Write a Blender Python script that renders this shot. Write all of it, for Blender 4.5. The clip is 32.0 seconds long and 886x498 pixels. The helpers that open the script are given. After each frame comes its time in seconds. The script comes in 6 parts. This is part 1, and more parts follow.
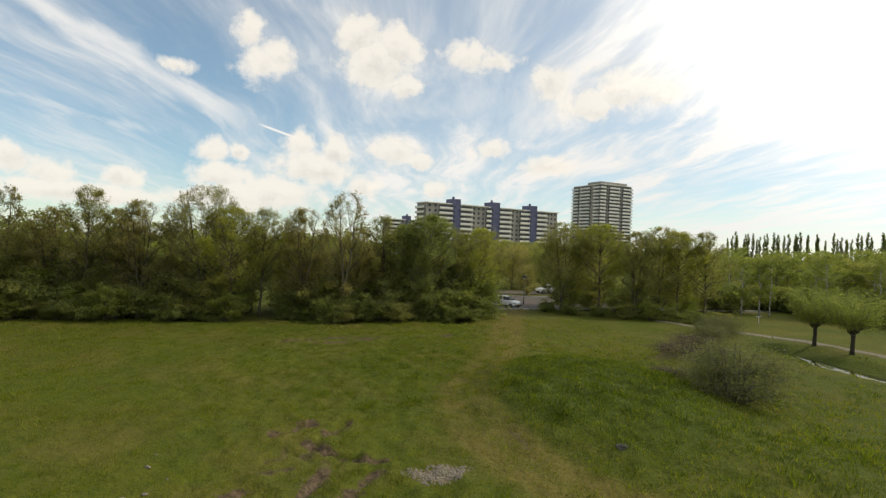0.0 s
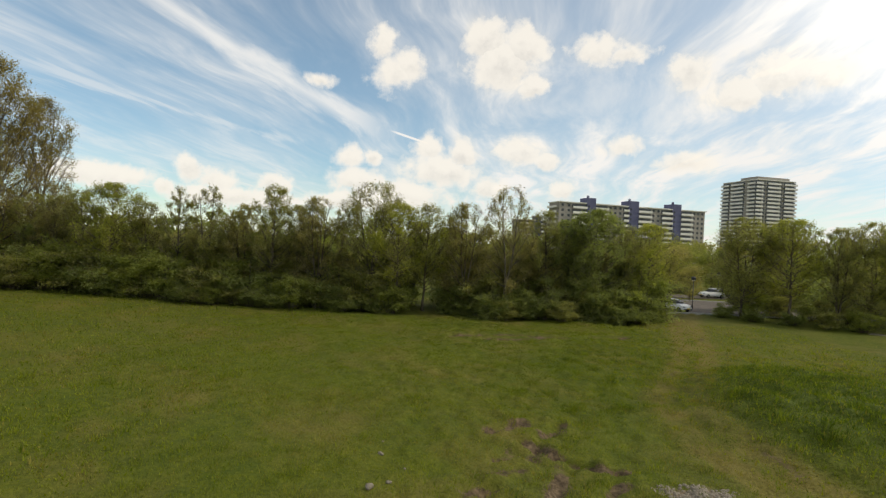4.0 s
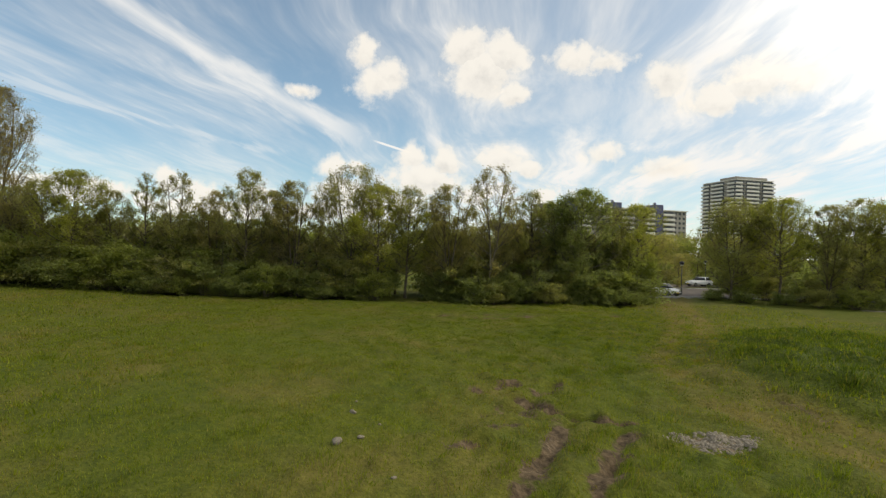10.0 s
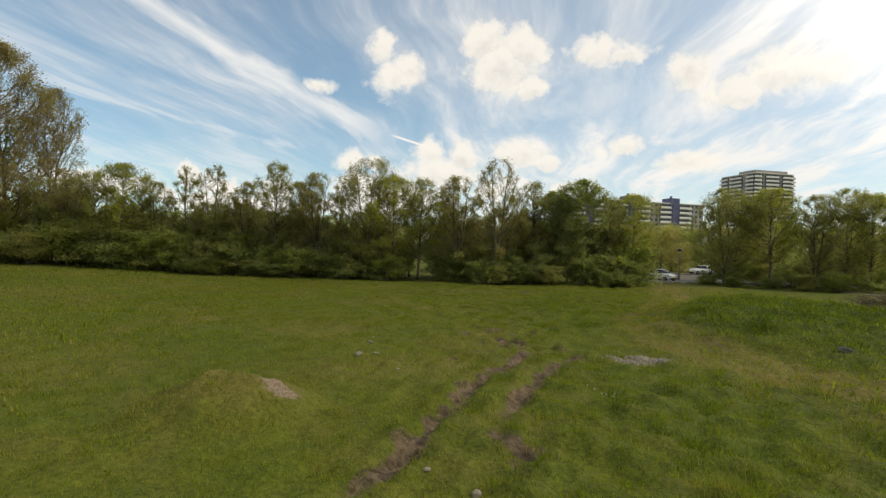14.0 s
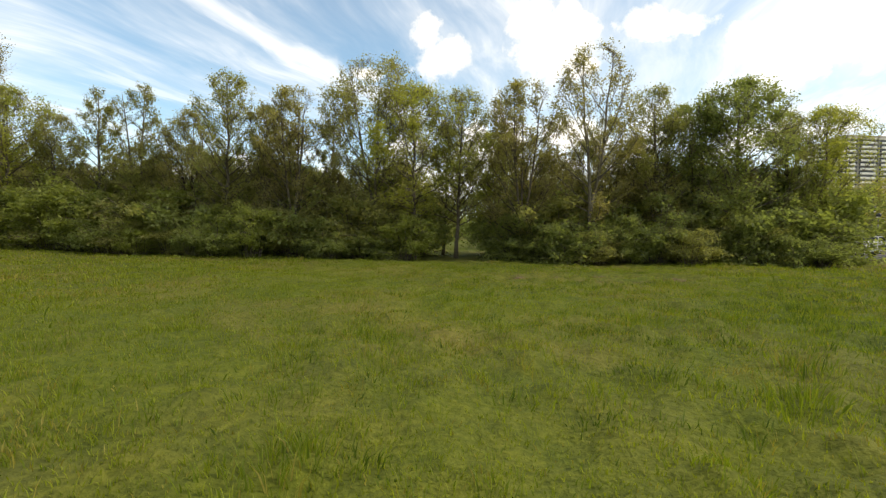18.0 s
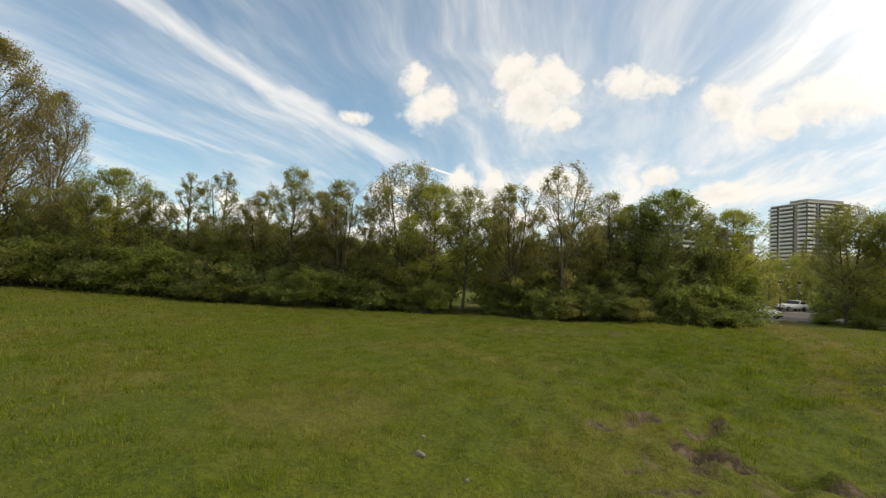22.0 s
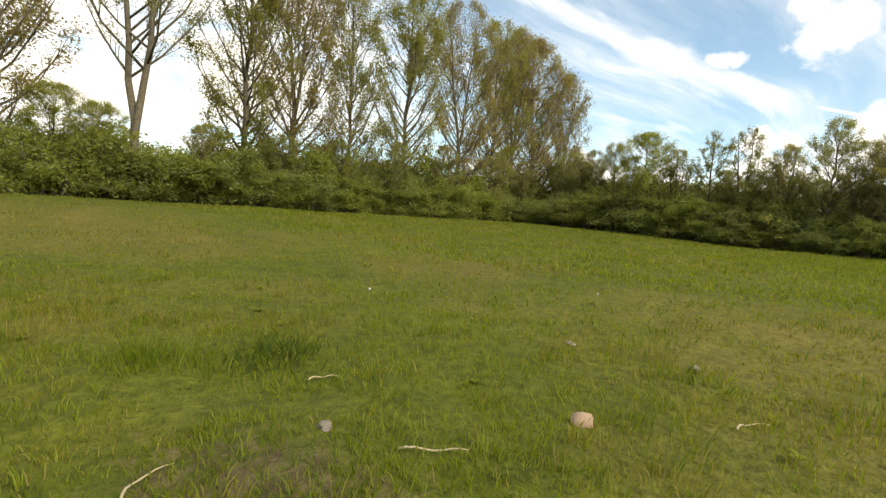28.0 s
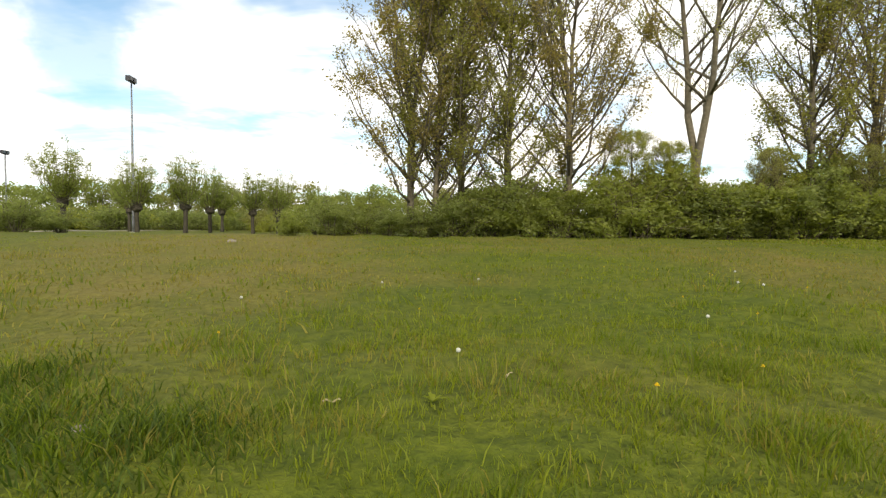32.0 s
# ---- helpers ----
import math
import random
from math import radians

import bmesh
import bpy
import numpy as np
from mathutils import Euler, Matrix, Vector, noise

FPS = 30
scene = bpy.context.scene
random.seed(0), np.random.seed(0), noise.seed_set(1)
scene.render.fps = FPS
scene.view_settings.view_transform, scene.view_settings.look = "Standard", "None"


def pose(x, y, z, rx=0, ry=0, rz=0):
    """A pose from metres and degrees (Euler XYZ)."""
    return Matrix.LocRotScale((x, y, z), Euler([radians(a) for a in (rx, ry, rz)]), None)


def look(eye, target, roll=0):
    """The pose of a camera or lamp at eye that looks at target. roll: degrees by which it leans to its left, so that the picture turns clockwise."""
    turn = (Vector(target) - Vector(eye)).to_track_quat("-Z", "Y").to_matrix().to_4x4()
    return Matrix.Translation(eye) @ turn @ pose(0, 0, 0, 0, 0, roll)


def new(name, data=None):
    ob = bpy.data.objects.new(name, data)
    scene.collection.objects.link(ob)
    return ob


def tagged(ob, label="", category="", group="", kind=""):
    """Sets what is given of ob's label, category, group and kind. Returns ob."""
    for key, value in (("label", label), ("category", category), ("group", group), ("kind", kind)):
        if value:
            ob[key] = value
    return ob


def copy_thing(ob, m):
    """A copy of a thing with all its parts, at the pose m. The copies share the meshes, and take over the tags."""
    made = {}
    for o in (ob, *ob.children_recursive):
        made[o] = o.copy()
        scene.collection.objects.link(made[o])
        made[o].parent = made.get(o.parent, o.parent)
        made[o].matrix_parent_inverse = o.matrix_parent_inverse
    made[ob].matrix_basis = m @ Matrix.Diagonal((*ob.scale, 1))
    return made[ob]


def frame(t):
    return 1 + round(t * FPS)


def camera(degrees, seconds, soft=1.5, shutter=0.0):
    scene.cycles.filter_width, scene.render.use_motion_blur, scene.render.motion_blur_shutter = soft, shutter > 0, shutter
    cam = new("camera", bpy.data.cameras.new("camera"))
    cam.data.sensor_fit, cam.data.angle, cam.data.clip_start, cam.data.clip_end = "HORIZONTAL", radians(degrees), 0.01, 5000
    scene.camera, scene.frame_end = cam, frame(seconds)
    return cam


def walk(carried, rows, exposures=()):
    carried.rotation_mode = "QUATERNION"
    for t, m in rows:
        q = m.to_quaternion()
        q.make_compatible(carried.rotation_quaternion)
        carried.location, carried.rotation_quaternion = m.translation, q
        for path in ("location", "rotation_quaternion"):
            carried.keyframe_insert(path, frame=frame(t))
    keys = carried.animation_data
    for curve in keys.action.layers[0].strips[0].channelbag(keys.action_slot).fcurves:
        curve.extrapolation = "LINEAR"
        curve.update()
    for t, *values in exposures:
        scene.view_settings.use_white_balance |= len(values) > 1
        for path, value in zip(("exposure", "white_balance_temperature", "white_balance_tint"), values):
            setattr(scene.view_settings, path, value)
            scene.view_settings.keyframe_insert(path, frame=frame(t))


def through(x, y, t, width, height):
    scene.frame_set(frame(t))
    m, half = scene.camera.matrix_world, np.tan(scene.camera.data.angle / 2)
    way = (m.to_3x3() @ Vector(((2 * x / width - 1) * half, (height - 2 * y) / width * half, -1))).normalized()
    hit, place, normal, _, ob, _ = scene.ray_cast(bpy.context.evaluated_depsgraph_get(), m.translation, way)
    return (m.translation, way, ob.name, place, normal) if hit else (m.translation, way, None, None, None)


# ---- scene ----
cam = camera(80.87, 32.0, soft=1.35)

# seconds, eye x y z, pitch, yaw, roll
PATH = [
    (0.0, 2.40, 1.23, 7.92, -0.47, -14.20, 2.29),
    (0.5, 2.62, 0.55, 7.85, -1.20, -5.19, 2.10),
    (1.0, 2.46, 0.27, 7.85, -1.75, -0.36, 2.41),
    (1.5, 2.23, 0.32, 7.84, -2.10, -1.13, 2.80),
    (2.0, 1.64, 0.62, 7.82, -1.92, -2.28, 3.67),
    (2.5, 1.22, 1.20, 7.64, -1.50, -1.66, 3.47),
    (3.0, 0.58, 1.84, 7.51, -0.92, -1.40, 2.81),
    (3.5, -0.26, 2.55, 7.38, -0.85, -0.55, 2.68),
    (5.5, -2.68, 6.00, 6.49, -1.29, -0.80, 2.57),
    (6.0, -2.78, 6.92, 6.27, -0.97, -2.68, 2.02),
    (6.5, -2.71, 7.63, 6.15, -0.84, -2.85, 1.73),
    (7.0, -2.58, 8.53, 5.99, -0.60, -2.67, 1.88),
    (7.5, -2.28, 8.76, 5.81, -0.33, -3.61, 1.57),
    (8.0, -1.92, 8.85, 5.56, -0.06, -4.96, 1.17),
    (8.5, -1.83, 8.15, 5.40, -0.07, -4.15, 1.41),
    (9.0, -1.48, 7.57, 5.15, 0.11, -2.57, 1.58),
    (9.5, -1.13, 6.68, 4.96, 0.23, -2.14, 1.55),
    (10.0, -0.76, 5.36, 4.80, 0.08, -2.20, 1.52),
    (10.5, -0.47, 4.04, 4.69, -0.17, -0.30, 1.56),
    (11.0, -0.18, 2.99, 4.56, -0.05, 0.99, 1.58),
    (11.5, -0.06, 2.06, 4.46, -0.08, 1.74, 1.59),
    (12.0, 0.00, 1.27, 4.35, -0.40, 2.23, 1.94),
    (12.5, 0.00, 0.77, 4.24, -0.01, -0.51, 1.41),
    (13.0, -0.01, 0.48, 4.11, -0.18, -0.01, 2.10),
    (13.5, -0.02, 0.38, 4.03, -0.42, -2.19, 1.97),
    (14.0, -0.07, 0.55, 3.89, -0.58, -0.30, 1.67),
    (14.5, -0.00, 1.08, 3.72, -1.02, 2.41, 1.79),
    (16.5, -0.28, 10.52, 2.45, -3.11, 4.61, 1.83),
    (17.0, -0.26, 14.77, 2.04, -3.04, 3.31, 1.44),
    (17.5, -0.29, 18.76, 1.93, -2.83, 2.84, 1.00),
    (18.0, -0.34, 22.40, 1.95, -2.32, 4.98, 0.66),
    (18.5, -0.45, 24.96, 1.86, -1.60, 4.06, 0.66),
    (19.0, -0.63, 26.20, 1.72, -0.74, 2.58, 0.93),
    (19.5, -0.73, 26.17, 1.74, 0.17, 1.80, 0.92),
    (20.0, -0.84, 24.96, 2.03, 1.28, 1.73, 1.11),
    (20.5, -0.99, 22.78, 2.43, 1.67, 0.61, 1.32),
    (21.0, -1.15, 19.44, 2.88, 2.25, 1.56, 1.43),
    (21.5, -1.43, 15.60, 3.19, 2.36, 2.04, 1.95),
    (22.0, -1.88, 10.90, 3.37, 2.53, 3.10, 2.48),
    (22.5, -2.00, 6.10, 3.69, 2.22, 5.16, 2.62),
    (23.0, -2.03, 1.71, 4.06, 1.57, 7.00, 2.35),
    (23.5, -2.20, -1.97, 4.13, 0.40, 11.40, 2.31),
    (24.0, -2.64, -4.33, 3.47, 0.24, 7.99, 1.88),
    (24.5, -3.27, -5.72, 2.42, -0.43, 7.43, 1.96),
    (26.5, -6.91, -2.13, 0.39, -1.76, 3.19, 3.97),
    (27.0, -9.29, -1.90, 0.51, -2.94, 19.80, 3.38),
    (27.5, -11.21, -1.65, 1.00, -3.98, 35.80, 3.57),
    (28.0, -13.67, -1.37, 1.29, -4.10, 40.09, 4.22),
    (28.5, -15.37, -1.28, 1.78, -5.04, 48.39, 4.41),
    (29.0, -17.07, -1.40, 1.83, -4.60, 51.73, 4.46),
    (29.5, -19.25, -2.05, 1.74, -2.99, 46.26, 4.19),
    (30.0, -20.38, -3.05, 1.42, -2.35, 61.97, 2.78),
    (30.5, -20.88, -4.02, 1.07, -2.77, 82.79, 1.71),
    (31.0, -21.02, -4.59, 1.12, -2.74, 88.98, 0.99),
    (31.5, -20.84, -5.29, 1.11, -2.36, 86.88, 0.90),
    (32.0, -19.95, -6.40, 1.11, -2.38, 86.49, 0.56),
]
EXPOSURES = [(0.0, -0.24, 7150, 10), (9.0, -0.20, 7150, 10), (14.5, -0.20, 7150, 10), (16.5, -0.05, 7150, 10), (18.0, 0.32, 7150, 10), (19.4, 0.32, 7150, 10), (21.0, 0.08, 7150, 10), (22.5, -0.20, 7150, 10), (24.5, -0.24, 7250, 10), (26.5, -0.02, 7600, 10), (28.5, 0.54, 7300, 10), (30.0, 0.66, 7150, 10), (32.0, 0.42, 7150, 10)]
walk(cam, [(t, pose(x, y, z, 90 + p, 0, yaw) @ pose(0, 0, 0, 0, 0, r)) for t, x, y, z, p, yaw, r in PATH], EXPOSURES)

# ---- light ----
SUN_AZ, SUN_EL = 92.0, 42.0
sun = new("sun", bpy.data.lights.new("sun", "SUN"))
sun.data.energy, sun.data.angle, sun.data.color = 2.3, radians(9), (1.0, 0.94, 0.84)
d = Vector((math.sin(radians(SUN_AZ)) * math.cos(radians(SUN_EL)), math.cos(radians(SUN_AZ)) * math.cos(radians(SUN_EL)), math.sin(radians(SUN_EL))))
sun.matrix_world = look((0, 0, 60), Vector((0, 0, 60)) - d)


class Nodes:
    """Short hand for building a node tree."""

    def __init__(self, tree):
        self.t = tree
        tree.nodes.clear()

    def n(self, kind, operation="", data_type="", attribute_name="", use_clamp=False):
        node = self.t.nodes.new(kind)
        if operation:
            node.operation = operation
        if data_type:
            node.data_type = data_type
        if attribute_name:
            node.attribute_name = attribute_name
        if use_clamp:
            node.use_clamp = True
        return node

    def put(self, socket, v):
        if isinstance(v, bpy.types.NodeSocket):
            self.t.links.new(v, socket)
        elif v is not None:
            socket.default_value = v

    def math(self, op, a, b=None, c=None, clamp=False):
        node = self.n("ShaderNodeMath", operation=op, use_clamp=clamp)
        for i, v in enumerate((a, b, c)):
            self.put(node.inputs[i], v)
        return node.outputs[0]

    def vec(self, op, a, b=None, scale=None):
        node = self.n("ShaderNodeVectorMath", operation=op)
        self.put(node.inputs[0], a)
        if b is not None:
            self.put(node.inputs[1], b)
        if scale is not None:
            self.put(node.inputs["Scale"], scale)
        return node.outputs["Value"] if op in ("LENGTH", "DOT_PRODUCT") else node.outputs[0]

    def xyz(self, x, y, z):
        node = self.n("ShaderNodeCombineXYZ")
        for i, v in enumerate((x, y, z)):
            self.put(node.inputs[i], v)
        return node.outputs[0]

    def noise(self, v, scale, detail=3.0, rough=0.55, colour=False):
        node = self.n("ShaderNodeTexNoise")
        self.put(node.inputs["Vector"], v)
        node.inputs["Scale"].default_value = scale
        node.inputs["Detail"].default_value = detail
        node.inputs["Roughness"].default_value = rough
        return node.outputs[1 if colour else 0]

    def ramp(self, v, lo, hi, a=0.0, b=1.0):
        node = self.n("ShaderNodeMapRange")
        node.interpolation_type = "SMOOTHSTEP"
        for i, q in enumerate((v, lo, hi, a, b)):
            self.put(node.inputs[i], q)
        return node.outputs[0]

    def mix(self, f, a, b):
        node = self.n("ShaderNodeMix", data_type="RGBA")
        self.put(node.inputs[0], f)
        self.put(node.inputs[6], (*a, 1) if isinstance(a, tuple) else a)
        self.put(node.inputs[7], (*b, 1) if isinstance(b, tuple) else b)
        return node.outputs[2]


# ---- sky: blue with high streaks, a scatter of fair-weather heaps, bright veil towards the sun ----
world = bpy.data.worlds.new("sky")
scene.world = world
world.use_nodes = True
W = Nodes(world.node_tree)
sky = W.n("ShaderNodeTexSky")
sky.sky_type, sky.sun_disc, sky.sun_elevation, sky.sun_rotation = "NISHITA", False, radians(SUN_EL), radians(SUN_AZ)
sky.air_density, sky.dust_density, sky.ozone_density = 1.0, 0.15, 1.6
way = W.n("ShaderNodeTexCoord").outputs["Generated"]
sep = W.n("ShaderNodeSeparateXYZ")
W.put(sep.inputs[0], way)
wx, wy, wz = sep.outputs
az = W.math("DEGREES", W.math("ARCTAN2", wx, wy))
el = W.math("DEGREES", W.math("ARCSINE", wz))
# streaks: a high layer seen in perspective, combed along one direction
lift = W.math("ADD", W.math("MAXIMUM", wz, 0.0), 0.09)
plane = W.xyz(W.math("DIVIDE", wx, lift), W.math("DIVIDE", wy, lift), 0.0)
bend = W.vec("ADD", plane, W.vec("SCALE", W.noise(plane, 0.5, 2.0, colour=True), scale=0.9))
rot_n = W.n("ShaderNodeVectorRotate")
rot_n.rotation_type = "Z_AXIS"
W.put(rot_n.inputs["Vector"], bend)
rot_n.inputs["Angle"].default_value = radians(10)
combed = W.vec("MULTIPLY", rot_n.outputs[0], (1.0, 0.16, 1.0))
streak = W.ramp(W.noise(combed, 1.5, 6.0, 0.62), 0.36, 0.68)
fine = W.ramp(W.noise(combed, 5.0, 5.0, 0.6), 0.35, 0.75)
veil = W.math("MULTIPLY_ADD", streak, W.math("MULTIPLY_ADD", fine, 0.62, 0.26), 0.05)
# two long bands of high cloud
def band(slope, az0, el0, half, lo, hi, share):
    line = W.math("MULTIPLY_ADD", W.math("SUBTRACT", az, az0), slope, el0)
    off_line = W.math("ABSOLUTE", W.math("SUBTRACT", el, line))
    core = W.ramp(W.math("ADD", off_line, W.math("MULTIPLY_ADD", fine, -1.6, 0.8)), half, half * 0.1)
    return W.math("MULTIPLY", W.math("MULTIPLY", core, W.math("MULTIPLY", W.ramp(az, lo - 8, lo + 6), W.ramp(az, hi + 3, hi - 6))), share)


veil = W.math("MAXIMUM", veil, band(-0.43, -8.0, 11.8, 2.6, -52.0, -6.0, 0.85))
veil = W.math("MAXIMUM", veil, band(-0.15, -15.0, 9.6, 1.3, -40.0, -13.0, 0.5))
# a short vapour trail
trail = W.ramp(W.math("ABSOLUTE", W.math("SUBTRACT", el, W.math("MULTIPLY_ADD", W.math("SUBTRACT", az, -3.3), -0.27, 10.9))), 0.2, 0.04)
veil = W.math("MAXIMUM", veil, W.math("MULTIPLY", trail, W.math("MULTIPLY", W.ramp(az, -6.6, -4.6), W.ramp(az, -0.6, -1.8))))
# veil grows towards the sun
bright_az = radians(72)
to_sun = W.vec("DOT_PRODUCT", way, (math.sin(bright_az) * 0.8, math.cos(bright_az) * 0.8, 0.6))
haze = W.ramp(to_sun, 0.77, 0.93)
west = W.ramp(W.vec("DOT_PRODUCT", way, (-0.96, -0.15, 0.22)), 0.45, 0.9)
broken = W.ramp(W.noise(plane, 0.8, 5.0, 0.6), 0.38, 0.58)
veil = W.math("ADD", veil, W.math("MULTIPLY", W.math("MAXIMUM", haze, W.math("MULTIPLY", west, broken)), 0.95), clamp=True)
veil = W.math("ADD", veil, W.math("MULTIPLY", W.ramp(az, -14.0, 32.0), W.math("MULTIPLY_ADD", fine, 0.45, 0.26)), clamp=True)
gap = W.ramp(W.vec("LENGTH", W.vec("MULTIPLY", W.vec("SUBTRACT", W.vec("ADD", W.xyz(az, el, 0.0), W.vec("SCALE", W.vec("SUBTRACT", W.noise(way, 9.0, 5.0, 0.6, colour=True), (0.5, 0.5, 0.5)), scale=9.0)), (-121.0, 17.5, 0.0)), (1 / 5.5, 1 / 8.0, 0.0))), 1.15, 0.5)
veil = W.math("MULTIPLY", veil, W.math("MULTIPLY_ADD", gap, -0.7, 1.0))
low = W.ramp(el, 4.0, 0.0, 0.0, 0.5)
veil = W.math("MAXIMUM", veil, low)
# heaps: azimuth, elevation, half width, half height in degrees
HEAPS = [(4.4, 21.0, 3.2, 2.4), (8.2, 20.4, 3.0, 2.8), (6.3, 19.0, 4.6, 3.4), (9.4, 16.6, 2.0, 1.6), (-7.0, 20.4, 2.2, 2.2, 1.1), (-4.2, 18.2, 2.8, 2.2, 1.1), (-5.6, 17.6, 3.4, 2.8, 1.02), (16.2, 20.0, 4.6, 2.0, 1.05), (19.0, 19.4, 3.4, 1.6, 1.0),
         (25.0, 17.3, 2.4, 1.8), (32.8, 16.6, 3.4, 2.6), (29.4, 15.0, 3.0, 1.8), (36.2, 16.2, 2.6, 1.6), (-13.4, 16.0, 2.0, 1.0, 1.05),
         (-25.6, 6.1, 1.48, 1.73), (-23.2, 5.2, 2.11, 1.42), (-17.5, 5.1, 2.22, 1.19), (-27.9, 3.9, 1.16, 0.87), (-10.0, 8.7, 1.9, 1.3), (-7.5, 8.7, 0.95, 0.98), (-1.6, 10.1, 1.8, 1.73), (2.3, 9.7, 1.8, 1.84), (0.0, 7.6, 4.97, 2.17), (-9.1, 6.2, 3.06, 1.63), (-5.2, 4.6, 6.86, 2.17), (5.4, 6.0, 1.9, 1.42), (-20.9, 3.4, 7.5, 1.19), (8.4, 9.9, 3.38, 2.06, 1.15), (11.3, 9.0, 2.0, 1.19), (19.3, 10.3, 2.95, 1.52, 1.05), (25.0, 8.8, 3.7, 1.52, 1.1), (13.1, 6.0, 1.48, 1.09), (-33.0, 4.6, 5.0, 1.4), (-10.0, 3.8, 5.0, 1.2),
         (-62.0, 12.0, 6.0, 4.0), (-75.0, 9.0, 8.0, 3.5), (70.0, 9.0, 9.0, 4.0), (110.0, 10.0, 12.0, 4.0), (160.0, 12.0, 10.0, 4.0), (-150.0, 10.0, 12.0, 4.0)]
puff = W.noise(W.vec("SCALE", way, scale=1.0), 15.0, 8.0, 0.62, colour=True)
ang = W.xyz(az, el, 0.0)
ang = W.vec("ADD", ang, W.vec("MULTIPLY", W.vec("SUBTRACT", puff, (0.5, 0.5, 0.5)), (2.6, 2.3, 0.0)))
heap, under = None, None
for a, e, w, h, *soft in HEAPS:
    off = W.vec("MULTIPLY", W.vec("SUBTRACT", ang, (a, e, 0.0)), (1 / w, 1 / h, 0.0))
    m = W.math("SUBTRACT", soft[0] if soft else 1.25, W.vec("LENGTH", off))
    sp = W.n("ShaderNodeSeparateXYZ")
    W.put(sp.inputs[0], off)
    if heap is None:
        heap, under = m, sp.outputs[1]
    else:
        nearer = W.math("GREATER_THAN", m, heap)
        under = W.math("MULTIPLY_ADD", nearer, W.math("SUBTRACT", sp.outputs[1], under), under)
        heap = W.math("MAXIMUM", heap, m)
lumps = W.noise(W.vec("SCALE", way, scale=1.0), 34.0, 7.0, 0.62)
body = W.ramp(W.math("ADD", heap, W.math("MULTIPLY_ADD", lumps, 1.3, -0.65)), -0.12, 0.72)
thick = W.ramp(heap, 0.2, 1.3)
shade = W.math("MULTIPLY", W.math("MULTIPLY", thick, 0.75), W.ramp(W.math("MULTIPLY_ADD", lumps, 2.4, under), 1.5, 0.3))
heap_col = W.mix(shade, (1.0, 0.985, 0.95), (0.66, 0.665, 0.67))
cloud_col = W.mix(body, (0.93, 0.96, 1.0), heap_col)
glare = W.math("MULTIPLY_ADD", W.ramp(to_sun, 0.7, 1.0), 0.65, 1.10)
bg_sky = W.n("ShaderNodeBackground")
clear = W.mix(W.ramp(el, 1.0, 20.0), (0.74, 0.92, 1.0), (0.94, 1.10, 1.08))
W.put(bg_sky.inputs[0], W.vec("MULTIPLY", sky.outputs[0], clear))
bg_sky.inputs[1].default_value = 0.15
bg_cloud = W.n("ShaderNodeBackground")
W.put(bg_cloud.inputs[0], cloud_col)
W.put(bg_cloud.inputs[1], glare)
both = W.n("ShaderNodeMixShader")
W.put(both.inputs[0], W.math("MAXIMUM", veil, W.math("MULTIPLY", body, 0.93)))
W.put(both.inputs[1], bg_sky.outputs[0])
W.put(both.inputs[2], bg_cloud.outputs[0])
W.put(W.n("ShaderNodeOutputWorld").inputs[0], both.outputs[0])
world.cycles.sampling_method = "MANUAL"
world.cycles.sample_map_resolution = 512


# ---- materials ----
def material(name, rough=0.8, metal=0.0):
    m = bpy.data.materials.new(name)
    m.use_nodes = True
    N = Nodes(m.node_tree)
    b = N.n("ShaderNodeBsdfPrincipled")
    b.inputs["Roughness"].default_value, b.inputs["Metallic"].default_value = rough, metal
    out = N.n("ShaderNodeOutputMaterial")
    m.node_tree.links.new(b.outputs[0], out.inputs[0])
    return m, N, b, out


def bumped(N, b, height, strength, distance):
    node = N.n("ShaderNodeBump")
    node.inputs["Strength"].default_value, node.inputs["Distance"].default_value = strength, distance
    N.put(node.inputs["Height"], height)
    N.put(b.inputs["Normal"], node.outputs[0])


def plain(name, a, c, scale=4.0, rough=0.8, metal=0.0, bump=0.3, dist=0.01, grain=40.0):
    """Two-tone surface: broad blotches, fine grain and a little relief."""
    m, N, b, out = material(name, rough, metal)
    co = N.n("ShaderNodeTexCoord").outputs["Object"]
    f = N.math("MULTIPLY_ADD", N.noise(co, scale, 4.0), 0.7, N.math("MULTIPLY", N.noise(co, grain, 3.0), 0.3))
    N.put(b.inputs["Base Color"], N.mix(N.ramp(f, 0.3, 0.7), a, c))
    if rough > 0.55:
        b.inputs["Specular IOR Level"].default_value = 0.2
    N.put(b.inputs["Roughness"], N.ramp(N.noise(co, grain * 0.5, 2.0), 0.2, 0.8, max(0.02, rough - 0.08), min(1.0, rough + 0.08)))
    bumped(N, b, f, bump, dist)
    return m


